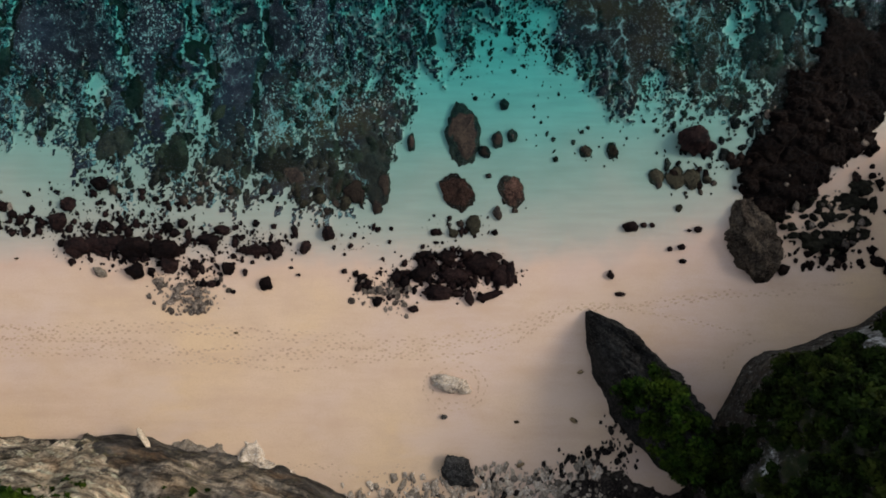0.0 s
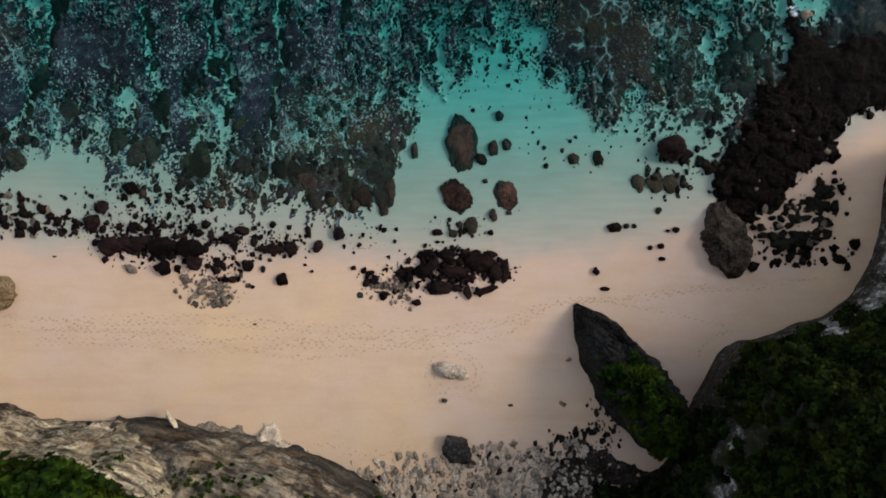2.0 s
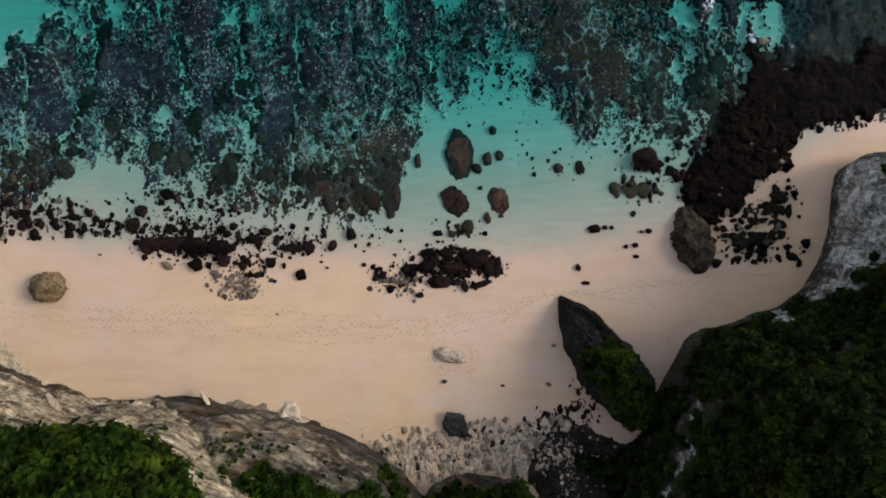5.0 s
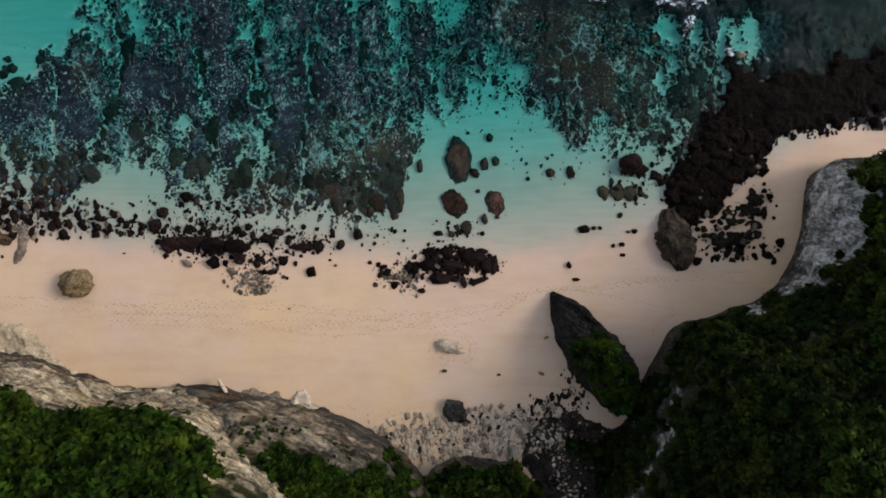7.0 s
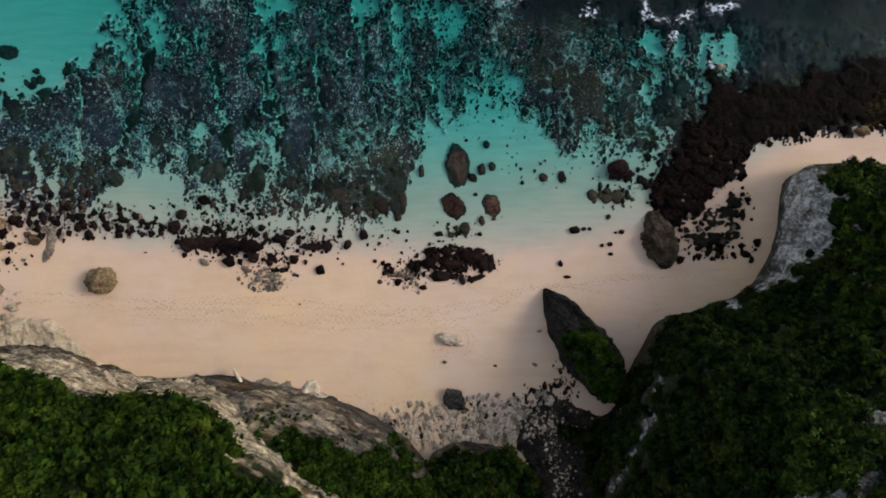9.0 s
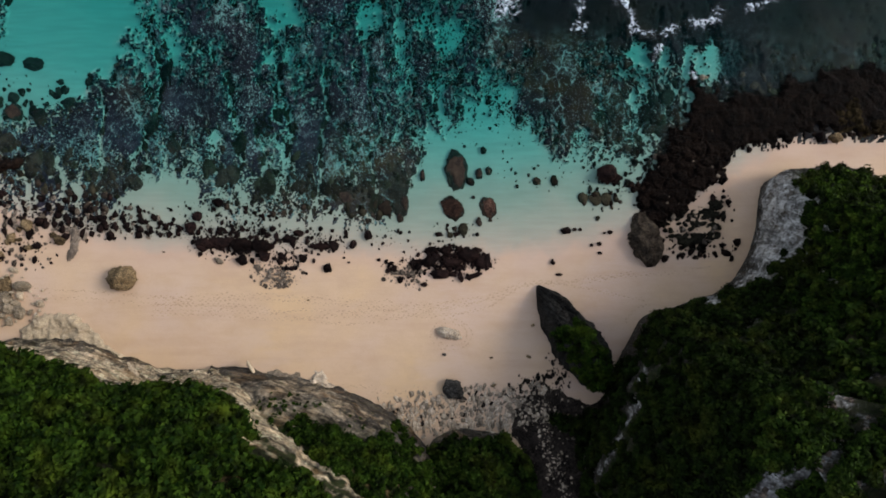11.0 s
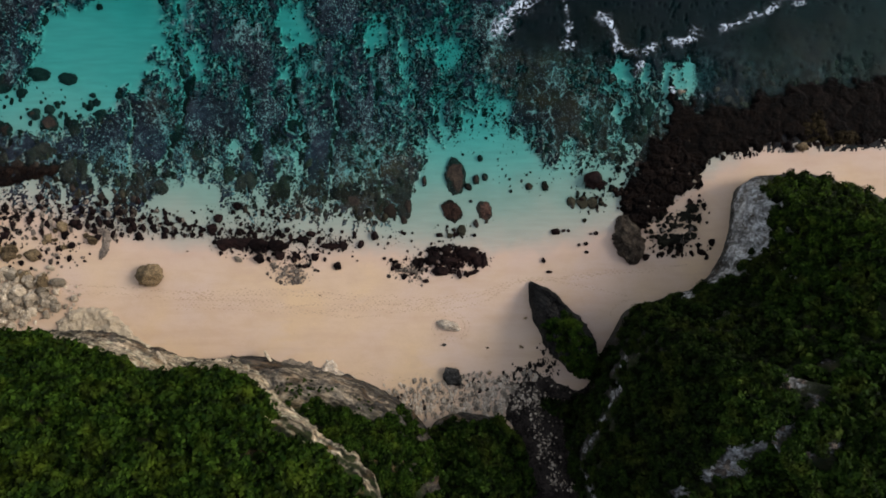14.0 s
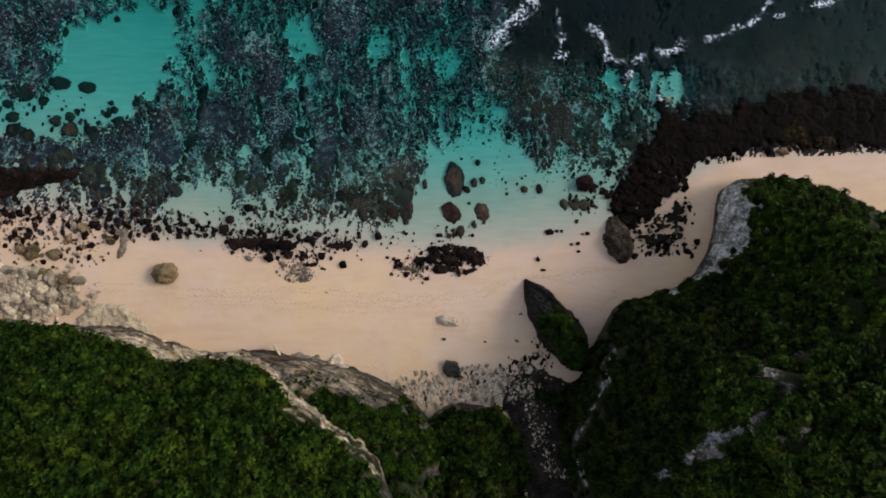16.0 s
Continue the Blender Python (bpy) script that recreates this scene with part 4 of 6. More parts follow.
# ---- exposed reef and rock shelves: rugged low sheets that sink into the sand at their edges ----
def shelf(name, outline, height, mat, label, seed, step=0.22, ragged=2.0, kind="structure", holes=0.0, broken=0.0, base=-0.2, slabs=0.0, whole=False, pitted=0.9):
    pts = np.array(outline)
    xs = np.arange(pts[:, 0].min() - 2, pts[:, 0].max() + 2, step)
    ys = np.arange(pts[:, 1].min() - 2, pts[:, 1].max() + 2, step)
    x, y = np.meshgrid(xs, ys)
    inner = inside_depth(x, y, outline) + ragged * 2.2 * (fbm(x * 0.35, y * 0.35, seed, 5, 0.6) - 0.5) + 0.6 * (fbm(x * 1.6, y * 1.6, seed + 7, 3) - 0.5)
    inner = inner - holes * smooth(0.58, 0.72, fbm(x * 0.22, y * 0.22, seed + 3, 4))
    if broken:
        wx, wy = x + 0.5 * (fbm(x * 0.9, y * 0.9, seed + 21, 3) - 0.5) + 300, y + 0.5 * (fbm(x * 0.9, y * 0.9, seed + 24, 3) - 0.5)
        stones = np.maximum(cells(wx, wy, broken, broken * 0.8, seed + 31, lambda a, b: 0 * a + 1, 0.6, 0.9), cells(wx, wy, broken * 0.45, broken * 0.4, seed + 41, lambda a, b: 0 * a + 1, 0.8, 0.9))
        inner = np.minimum(inner, 1.2 * stones - 0.35)
    if whole:
        body = inner > -0.5
        grown = inner == inner.max()
        for k in range(900):
            wide = grown.copy()
            wide[1:] |= grown[:-1]
            wide[:-1] |= grown[1:]
            wide[:, 1:] |= grown[:, :-1]
            wide[:, :-1] |= grown[:, 1:]
            wide &= body
            if (wide == grown).all():
                break
            grown = wide
        inner = np.where(grown, inner, -1)
    body = smooth(-0.15, 0.9, inner)
    lumps = 1.2 - np.abs(fbm(x * 0.2, y * 0.2, seed + 9, 5, 0.6) - 0.5) * 5
    pits = fbm(x * 1.4, y * 1.4, seed + 11, 5, 0.7)
    z = np.maximum(bare_z(x, y), base) - 0.3 + body * (0.35 + height * (0.25 + 0.55 * lumps) + pitted * height * (pits - 0.5))
    if slabs:
        wx, wy = x + 1.6 * (fbm(x * 0.4, y * 0.4, seed + 51, 4) - 0.5) + 300, y + 1.6 * (fbm(x * 0.4, y * 0.4, seed + 54, 4) - 0.5)
        blocks = cells(wx, wy, slabs, slabs * 0.7, seed + 61, lambda a, b: 0 * a + 1, 0.25, 0.9)
        z = z + body * (0.45 * height * (blocks - 0.6) - 0.35 * height * (pits - 0.5))
    keep = (inner > -0.5).ravel()
    v, f = compact(np.stack([x, y, z], -1).reshape(-1, 3), sheet_faces(len(ys), len(xs), keep))
    tagged(new(name, mesh_of(name, v, f, mat)), label, "reef", kind=kind)


shelf("reef_platform", [(42.7, 29.4), (42.5, 21.4), (41.5, 18.6), (46.0, 15.6), (49.6, 14.6), (53.4, 17.0), (60.5, 17.8), (65.0, 19.2), (69.6, 20.0), (75.2, 19.6), (88.6, 19.6), (101.4, 21.0), (101.4, 35.2), (88.7, 30.4), (78.7, 32.2), (69.6, 31.0), (61.6, 28.7), (56.0, 26.6), (50.0, 26.0), (46.9, 27.2)],
      0.55, PLATFORM, "dark brown exposed reef platform at low tide", 500, holes=1.2, base=0.2, slabs=4.2, whole=True)
shelf("reef_neck", [(43.4, 22.4), (39.4, 18.0), (36.8, 14.6), (34.4, 9.6), (31.8, 4.6), (35.0, 2.0), (39.0, 2.6), (42.6, 5.2), (45.4, 7.8), (47.0, 10.4), (48.4, 12.4), (50.4, 14.6), (48.0, 17.4)],
      0.9, PLATFORM, "broken brown reef rock between the platform and the sand", 505, step=0.13, ragged=2.3, holes=1.7, base=0.15, slabs=2.8, whole=True)
shelf("weedy_reef", [(36.6, 4.0), (41.0, 5.4), (44.4, 6.6), (46.4, 9.0), (49.6, 8.6), (49.2, 4.4), (47.8, 1.5), (45.6, 0.0), (41.0, -1.0), (38.2, -1.2)], 0.8, GREEN_ROCK, "weedy broken reef edge in sand", 510, ragged=2.0, holes=0.5, broken=2.5, step=0.12)
shelf("ochre_reef", [(66.5, 20.0), (68.5, 24.4), (71.4, 25.2), (73.6, 21.6), (78, 21.2), (80, 19.6), (74, 18.8), (69, 18.9)], 0.7, OCHRE_REEF, "ochre-stained reef rock beside the sand", 515, ragged=1.6, holes=1.2, base=0.45, slabs=1.5, step=0.15)
shelf("reef_ledge", [(-100.99, 16.24), (-87.67, 15.56), (-80.99, 15.10), (-70.97, 15.32), (-73.21, 13.08), (-79.89, 11.19), (-87.69, 9.52), (-101.02, 8.42)], 0.9, PLATFORM, "brown reef ledge at the water's edge", 520, ragged=0.9, base=0.1)
shelf("rock_shelf", [(-64.54, 3.33), (-62.54, 3.66), (-61.87, 1.08), (-62.77, -1.71), (-63.90, -3.73), (-65.23, -2.83), (-64.89, 0.53)], 0.5, BEACH_ROCK, "narrow grey-brown rock shelf in wet sand", 540, step=0.15, ragged=0.7)
shelf("beach_rock", [(-32.85, -3.63), (-28.90, -3.12), (-26.48, -3.88), (-25.34, -5.67), (-25.59, -7.70), (-27.95, -6.94), (-31.13, -6.18)], 0.35, BEACH_ROCK, "flat pale beach rock half buried in sand", 560, step=0.12, ragged=1.6, holes=1.2, broken=1.3)
shelf("beach_rock", [(-9.80, -4.27), (-5.98, -3.44), (-2.93, -4.39), (-3.12, -5.98), (-5.98, -6.62), (-8.85, -5.98)], 0.35, BEACH_ROCK, "broken pale beach rock beside black rocks", 565, step=0.12, ragged=1.6, holes=1.2, broken=1.3)
shelf("rock_bank", [(-42.78, 1.02), (-40.36, 1.85), (-36.86, 1.02), (-33.36, 1.34), (-29.67, 0.38), (-29.86, -1.53), (-32.72, -1.34), (-36.54, -1.34), (-40.36, -0.70), (-42.40, -0.57)], 0.7, BLACK_ROCK, "bank of wet black rock on the shore", 580, step=0.1, ragged=1.3, holes=0.8, broken=1.9)
shelf("rock_bank", [(-3.76, -2.48), (-2.48, -0.89), (0.38, -0.25), (3.25, -0.89), (6.11, -0.70), (8.15, -1.85), (8.34, -4.07), (5.48, -3.76), (3.57, -4.07), (3.25, -6.30), (1.02, -5.67), (-1.85, -5.54), (-3.12, -4.07)], 0.7, BLACK_ROCK, "broken bank of black rock in wet sand", 586, step=0.1, ragged=1.8, holes=1.5, broken=1.9)
shelf("rock_bank", [(-27.95, 1.02), (-26.36, 2.10), (-23.17, 1.02), (-18.40, 0.57), (-18.08, -0.89), (-21.26, -0.70), (-24.45, -0.25)], 0.5, BLACK_ROCK, "low bank of wet black rock at the waterline", 590, step=0.12, ragged=1.3, holes=0.8, broken=1.9)
# A near-black rough sheet laid over the sand of the gully floor.
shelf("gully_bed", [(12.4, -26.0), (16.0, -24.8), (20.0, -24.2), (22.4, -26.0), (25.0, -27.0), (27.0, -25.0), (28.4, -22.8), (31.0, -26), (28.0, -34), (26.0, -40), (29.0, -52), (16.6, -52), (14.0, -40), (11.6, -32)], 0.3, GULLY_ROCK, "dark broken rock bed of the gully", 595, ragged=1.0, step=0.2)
shelf("cliff_skirt", [(-72.18, -14.23), (-68.83, -11.78), (-65.48, -10.78), (-62.69, -11.80), (-59.35, -14.27), (-56.01, -17.42), (-53.00, -19.22), (-49.32, -21.03), (-53.23, -22.36), (-62.16, -19.87), (-71.07, -16.81)], 1.1, CREAM_EARTH, "pale limestone skirt at the cliff's foot", 570, ragged=0.7, step=0.16, pitted=0.3)
shelf("cliff_skirt", [(-31.07, -22.86), (-30.05, -21.33), (-27.95, -20.82), (-26.23, -21.46), (-24.45, -21.33), (-23.81, -22.86), (-24.45, -24.77), (-30.18, -24.77)], 0.7, PALE_ROCK, "crumbled pale limestone along the cliff's foot", 575, ragged=0.8, step=0.15, pitted=0.4)
shelf("cliff_skirt", [(-23.30, -22.86), (-21.90, -21.07), (-20.50, -20.95), (-19.67, -22.86), (-17.44, -23.81), (-14.26, -25.53), (-11.40, -27.44), (-9.80, -29.22), (-15.53, -28.59), (-22.54, -25.40)], 0.7, PALE_ROCK, "crumbled pale limestone along the cliff's foot", 577, ragged=0.8, step=0.15, pitted=0.4)


# ---- the great boulder with scrub on its back, and the one by the reef ----
def great_boulder(name, axis, widths, heights, crest, mat, label, seed, lift=0.0, wild=0.55):
    """A long boulder lofted along its axis: half widths, heights and the crest's shift to the right of the axis."""
    (ax, ay), (bx, by) = axis
    long = math.hypot(bx - ax, by - ay)
    tx, ty = (bx - ax) / long, (by - ay) / long
    nx, ny = ty, -tx
    nu, nv = 90, 72
    t = np.linspace(0, 1, nu)
    share = np.linspace(0, 1, len(widths))
    w, h, c = np.interp(t, share, widths), np.interp(t, share, heights), np.interp(t, share, crest)
    a = np.linspace(-1, 1, nv)
    tt, aa = np.meshgrid(t, a, indexing="ij")
    W, H, C = w[:, None], h[:, None], c[:, None]
    across = np.sign(aa) * np.abs(aa) ** 0.8 * W
    across = across + C * (1 - np.abs(aa) ** 1.6)
    up = H * np.clip(1 - np.abs(aa) ** 3.2, 0, 1) ** 0.62
    along = tt * long
    rug = fbm(along * 0.45, (aa * 3 + up * 0.35), seed, 5, 0.62) - 0.5
    x = ax + tx * along + nx * (across * (1 + wild * rug))
    y = ay + ty * along + ny * (across * (1 + wild * rug))
    z = ground_z(x, y).min() - 0.5 + up * (1 + 0.5 * rug) + 1.1 * (fbm(x * 0.9, y * 0.9, seed + 4, 5, 0.65) - 0.5) * smooth(0, 1.5, up) + lift
    grid = np.stack([x, y, z], -1)
    me = mesh_of(name, grid.reshape(-1, 3), sheet_faces(nu, nv)[:, ::-1], mat)
    return tagged(new(name, me), label, "boulder"), grid


boulder, boulder_grid = great_boulder("boulder", ((16.2, -6.9), (27.0, -24.2)), (0.3, 2.2, 3.1, 3.7, 3.9, 3.7, 2.8, 0.5), (1.0, 4.5, 6.5, 8.5, 10, 10.5, 8.5, 2), (0, -0.4, -0.6, -0.8, -0.9, -0.9, -0.6, 0), GREY_ROCK, "huge dark grey limestone boulder with scrub on its back", 600)
great_boulder("boulder", ((34.00, 5.67), (35.72, -4.07)), (1.0, 2.0, 2.9, 3.0, 2.8, 2.0, 0.7), (1, 1.8, 2.6, 3.2, 3.2, 2.4, 1), (0, 0.2, 0.3, 0.3, 0.2, 0.1, 0), rock_material("grey-brown sea boulder", (0.009, 0.007, 0.006), (0.135, 0.103, 0.073), (0.022, 0.014, 0.011), 0.85, 0.53, 0.5), "grey-brown pitted boulder at the reef's end", 620, 0, 1.3)

# ---- single stones: x, y, half widths, height, heading ----
SEA_STONES = [(2.2, 12.6, 1.98, 3.83, 0.9, 0), (1.4, 6.3, 1.91, 2.17, 0.8, 20), (7.7, 6.5, 1.34, 1.98, 0.7, 10), (6.1, 4.1, 0.57, 0.89, 0.4, 10), (7.0, 16.4, 0.57, 0.77, 0.5, 0), (6.2, 12.4, 0.70, 1.02, 0.5, 0), (4.7, 11.0, 0.70, 0.83, 0.4, 40), (7.9, 12.8, 0.64, 0.89, 0.4, 0),
              (-3.6, 12.1, 0.51, 1.08, 0.5, 0), (-6.7, 7.2, 0.70, 1.66, 0.6, 0), (-7.4, 4.8, 0.64, 0.89, 0.5, 0), (-10.1, 6.6, 1.34, 1.47, 0.8, 0), (5.2, 8.3, 0.38, 0.32, 0.3, 0)]
LAGOON_STONES = [(-83.2, 30.7, 2.23, 2.01, 0.6, 0), (-76.4, 32.3, 2.01, 1.45, 0.6, 0), (-71.2, 31.6, 1.78, 1.23, 0.5, 0), (-85.3, 23.1, 1.56, 1.67, 0.6, 0), (-74.2, 23.3, 1.90, 1.78, 0.6, 0), (-77.3, 24.9, 1.23, 1.23, 0.5, 0), (-82.5, 21.8, 1.34, 1.45, 0.5, 0), (-79.1, 34.3, 1.11, 1.00, 0.4, 0), (-70.8, 23.4, 0.89, 1.11, 0.4, 0), (-64.7, 24.6, 1.11, 1.34, 0.5, 0), (-66.4, 28.5, 0.67, 0.56, 0.3, 0), (-61.4, 28.5, 0.78, 0.78, 0.3, 0), (-56.3, 31.3, 1.00, 1.00, 0.4, 0), (-65.2, 45.4, 0.67, 0.67, 0.4, 0), (-85.8, 25.7, 1.34, 1.11, 0.5, 0), (-73.0, 26.8, 0.67, 0.56, 0.3, 0)]
SHALLOW_STONES = [(16.2, 11.0, 0.77, 0.83, 0.4, 0), (19.3, 11.2, 0.70, 1.02, 0.4, 0), (24.2, 8.1, 0.96, 1.08, 0.7, 0), (26.2, 8.1, 1.21, 1.34, 0.8, 0), (28.1, 7.9, 1.08, 1.21, 0.7, 0), (3.4, 2.7, 0.89, 1.15, 0.6, 0), (1.1, 1.8, 0.70, 0.70, 0.5, 0), (29.9, 7.8, 0.57, 0.57, 0.4, 0), (26.7, 4.6, 0.38, 0.51, 0.3, 0), (12.8, 10.2, 0.32, 0.38, 0.3, 0)]
DARK_STONES = [(-12.9, 1.8, 0.77, 0.89, 0.9, 0), (21.2, 2.5, 0.96, 0.64, 0.6, 0), (22.7, 2.7, 0.38, 0.32, 0.3, 0), (23.7, 2.7, 0.32, 0.32, 0.3, 0), (28.8, 2.2, 0.51, 0.38, 0.4, 0), (27.8, 2.1, 0.32, 0.26, 0.3, 0), (25.6, 0.0, 0.32, 0.32, 0.3, 0), (26.9, 0.2, 0.45, 0.38, 0.4, 0), (27.0, -1.4, 0.45, 0.32, 0.3, 0),
               (18.8, -2.9, 0.45, 0.57, 0.4, 20), (19.9, -5.1, 0.64, 0.32, 0.3, 0), (5.8, 1.9, 0.45, 0.38, 0.3, 0), (-0.9, 1.9, 0.57, 0.45, 0.4, 0), (-15.6, 0.1, 0.64, 0.96, 0.6, -30)]
WEST_CLUSTER = [(-34.5, 0.1, 2.17, 1.28, 0.9, 0), (-31.4, -0.1, 1.91, 1.15, 0.9, 10), (-30.9, -1.8, 1.15, 1.28, 0.8, 0), (-38.0, 0.6, 2.42, 1.08, 0.7, 0), (-41.0, 0.2, 1.66, 1.21, 0.8, 0), (-38.9, 7.4, 0.96, 0.83, 0.7, 0), (-42.4, 5.1, 0.83, 0.83, 0.6, 0), (-43.5, 3.1, 0.96, 1.15, 0.8, 0), (-34.7, -2.4, 1.08, 1.02, 0.7, 0),
                (-24.3, -2.2, 0.89, 0.96, 0.6, 0), (-19.9, -3.9, 0.83, 0.83, 0.6, 0), (-26.5, 1.0, 1.40, 0.77, 0.6, 0), (-25.0, 2.1, 1.02, 0.64, 0.5, 0), (-21.2, -0.1, 2.17, 0.70, 0.6, 0), (-18.9, -0.1, 0.89, 0.96, 0.7, 0)]
EAST_CLUSTER = [(-1.8, -0.7, 0.96, 0.57, 0.6, 0), (0.4, -0.9, 1.15, 0.77, 0.7, 0), (-2.4, -2.9, 1.34, 0.96, 0.7, 0), (4.2, -1.8, 1.91, 1.28, 0.9, 0), (1.0, -3.0, 1.66, 0.83, 0.8, 0), (-0.6, -5.0, 1.79, 0.96, 0.7, 0), (6.5, -2.9, 0.96, 1.21, 0.7, 0), (2.9, -5.4, 0.57, 1.02, 0.5, 10), (5.3, -5.2, 1.53, 0.51, 0.5, 15),
                (7.6, -2.8, 0.57, 1.66, 0.6, 0), (-3.4, -6.7, 0.70, 0.45, 0.4, 0), (5.8, -0.9, 0.89, 0.57, 0.5, 0), (2.6, -0.6, 0.89, 0.64, 0.6, 0), (-4.4, -2.7, 0.64, 0.38, 0.4, 0), (-9.1, -3.1, 0.64, 0.32, 0.3, 10)]
SMALL_SHORE = [(-11.1, -2.5, 0.38, 0.32, 0.3, 0), (-6.8, -1.1, 0.26, 0.19, 0.25, 0), (-7.1, -2.6, 0.32, 0.26, 0.25, 0), (-17.1, -2.1, 0.26, 0.19, 0.2, 0), (-16.3, -2.9, 0.26, 0.19, 0.2, 0), (-22.3, -2.7, 0.32, 0.51, 0.3, 0), (-26.0, -3.9, 0.51, 0.45, 0.4, 0), (-23.6, -4.8, 0.32, 0.32, 0.3, 0), (-21.5, -1.5, 0.32, 0.26, 0.2, 0), (-22.7, -1.3, 0.26, 0.26, 0.2, 0), (-41.8, -1.4, 0.45, 0.38, 0.4, 0), (-11.1, -0.6, 0.19, 0.19, 0.2, 0)]
for rows, mat, name, label, group in (
    (SEA_STONES[:1] + SEA_STONES[3:], REEF, "sea_rock", "dark weed-covered rock standing in shallow sea", "rocks in the shallows"),
    (SEA_STONES[1:3], RED_REEF, "sea_rock", "brown weed-covered rock standing in shallow sea", "rocks in the shallows"),
    (LAGOON_STONES, REEF, "sea_rock", "dark rounded rock on pale lagoon sand", "rocks in the lagoon"),
    (SHALLOW_STONES, GREEN_ROCK, "sea_rock", "mottled dark rock under shallow water", "rocks in the shallows"),
    (DARK_STONES, BLACK_ROCK, "shore_rock", "wet black rock at the water's edge", "rocks at the water's edge"),
    (WEST_CLUSTER, BLACK_ROCK, "shore_rock", "wet black rock in a dense bank on the shore", "black rock bank"),
    (EAST_CLUSTER, BLACK_ROCK, "shore_rock", "black rock in a cluster on the wet sand", "black rock cluster"),
    (SMALL_SHORE, BLACK_ROCK, "shore_stone", "small dark stone on wet sand", "small stones on the sand"),
):
    for x, y, rx, ry, rz, turn in rows:
        if name == "sea_rock":
            rz = min(rz, 1.2 * max(0.3, -float(bare_z(np.array([x]), np.array([y]))[0])))
        stone(name, x, y, rx, ry, rz, mat, label, turn, 0.3, group)

stone("sea_rock", *(28.27, 12.16), 1.85, 1.7, 1.6, BLACK_ROCK, "black angular block standing in shallow water", 40, 0.2)
stone("sea_rock", *(29.80, 11.40), 1.0, 1.0, 0.8, BLACK_ROCK, "low black rock beside an angular block", 0, 0.2)
stone("beach_stone", *(0.69, -14.95), 2.0, 1.0, 1.0, PALE_ROCK, "pale grey limestone rock on open sand", -8, 0.25)
stone("beach_stone", *(2.38, -15.58), 0.9, 0.6, 0.6, PALE_ROCK, "small pale stone beside a larger rock", 0, 0.25)
stone("beach_stone", *(1.37, -24.40), 2.1, 1.6, 1.4, GREY_ROCK, "rounded dark grey boulder on sand above rubble", -20, 0.25)
stone("beach_stone", *(0.06, -18.63), 0.45, 0.35, 0.3, GREY_ROCK, "small brown stone on sand")
stone("beach_stone", *(-54.99, -5.60), 2.5, 2.2, 2.2, OCHRE_ROCK, "tall ochre boulder alone on the beach", 20, 0.2)
stone("beach_stone", *(67.63, 18.55), 1.3, 0.9, 0.8, OCHRE_ROCK, "brown boulder on sand beside the reef", 0, 0.2)
stone("shore_rock", *(65.13, 18.55), 0.9, 1.0, 0.8, BLACK_ROCK, "black boulder between reef and sand", 0, 0.2)
stone("shore_rock", *(-38.64, -2.61), 0.9, 0.5, 0.4, PALE_ROCK, "flat pale stone on wet sand", -30)
stone("shore_rock", *(44.99, 28.94), 1.0, 0.7, 1.0, PALE_ROCK, "pale rock on the reef's seaward edge")
for x, y, z, turn in ((-32.15, -20.35, 3.5, 33), (-49.1, -19.4, 9.0, 38)):
    fin = stone("rock_fin", x, y, 0.24, 1.45, 0.6, CREAM_ROCK, "thin pale rock fin set in the cliff's edge", turn, 0.1)
    fin.location.z = z
for u, v, r in (((15.26, -13.70), 20, 0.5), ((14.51, -19.02), -30, 0.55), ((8.19, -19.20), 0, 0.4), ((8.57, -23.84), 30, 0.6), ((-23.19, -9.39), 0, 0.3), ((-48.14, -1.07), 0, 0.3)):
    stone("beach_stone", *u, r * 0.85, r * 0.45, r * 0.45, OCHRE_ROCK, "small brown stone with debris on sand", v, group="loose stones on the beach")


# ---- loose rock: the reef's stones, shingle and rubble ----
def scattered(rng, x0, x1, y0, y1, count, share, sizes, flat=0.5, long=1.3, above=0.0):
    x, y = rng.uniform(x0, x1, count), rng.uniform(y0, y1, count)
    ok = rng.uniform(0, 1, count) < share(x, y)
    x, y = x[ok], y[ok]
    r = sizes[0] * (sizes[1] / sizes[0]) ** (rng.uniform(0, 1, len(x)) ** 1.7)
    z = bare_z(x, y)
    k = rng.uniform(0.75, 1.2, len(x))
    high = r * flat * rng.uniform(0.7, 1.3, len(x))
    high = np.where(z < -0.25, np.minimum(high, (-0.04 - z) / 1.25), high)
    return np.stack([x, y, z + high * 0.25 + above, r * k, r * long / k, high, rng.normal(0, 0.35, len(x))], -1)


rng = np.random.default_rng(77)
bank = lambda rows: (lambda x, y: ellipses(x, y, rows))
reef_only = lambda low, high: (lambda x, y: smooth(low, high, reef_share(x, y)) * (bare_z(x, y) < -0.12))
big = scattered(rng, -92, 92, 1, 56, 1400, reef_only(0.55, 1.0), (0.55, 1.75), 0.26)
near = big[np.argsort(np.abs(big[:, 0] + 5) + 1.5 * big[:, 1])]
for x, y, z, sx, sy, sz, a in near[:170]:
    stone("reef_rock", x, y, sx, sy, sz, REEF if hash((round(x), round(y))) % 3 else GREEN_ROCK, "rounded brown reef rock under clear water", math.degrees(a), 0.3, "reef rocks", "rock")
heap("reef_rocks", SMALL_STONES, near[170:], REEF, "rounded dark reef rocks under the sea", "reef", 1)
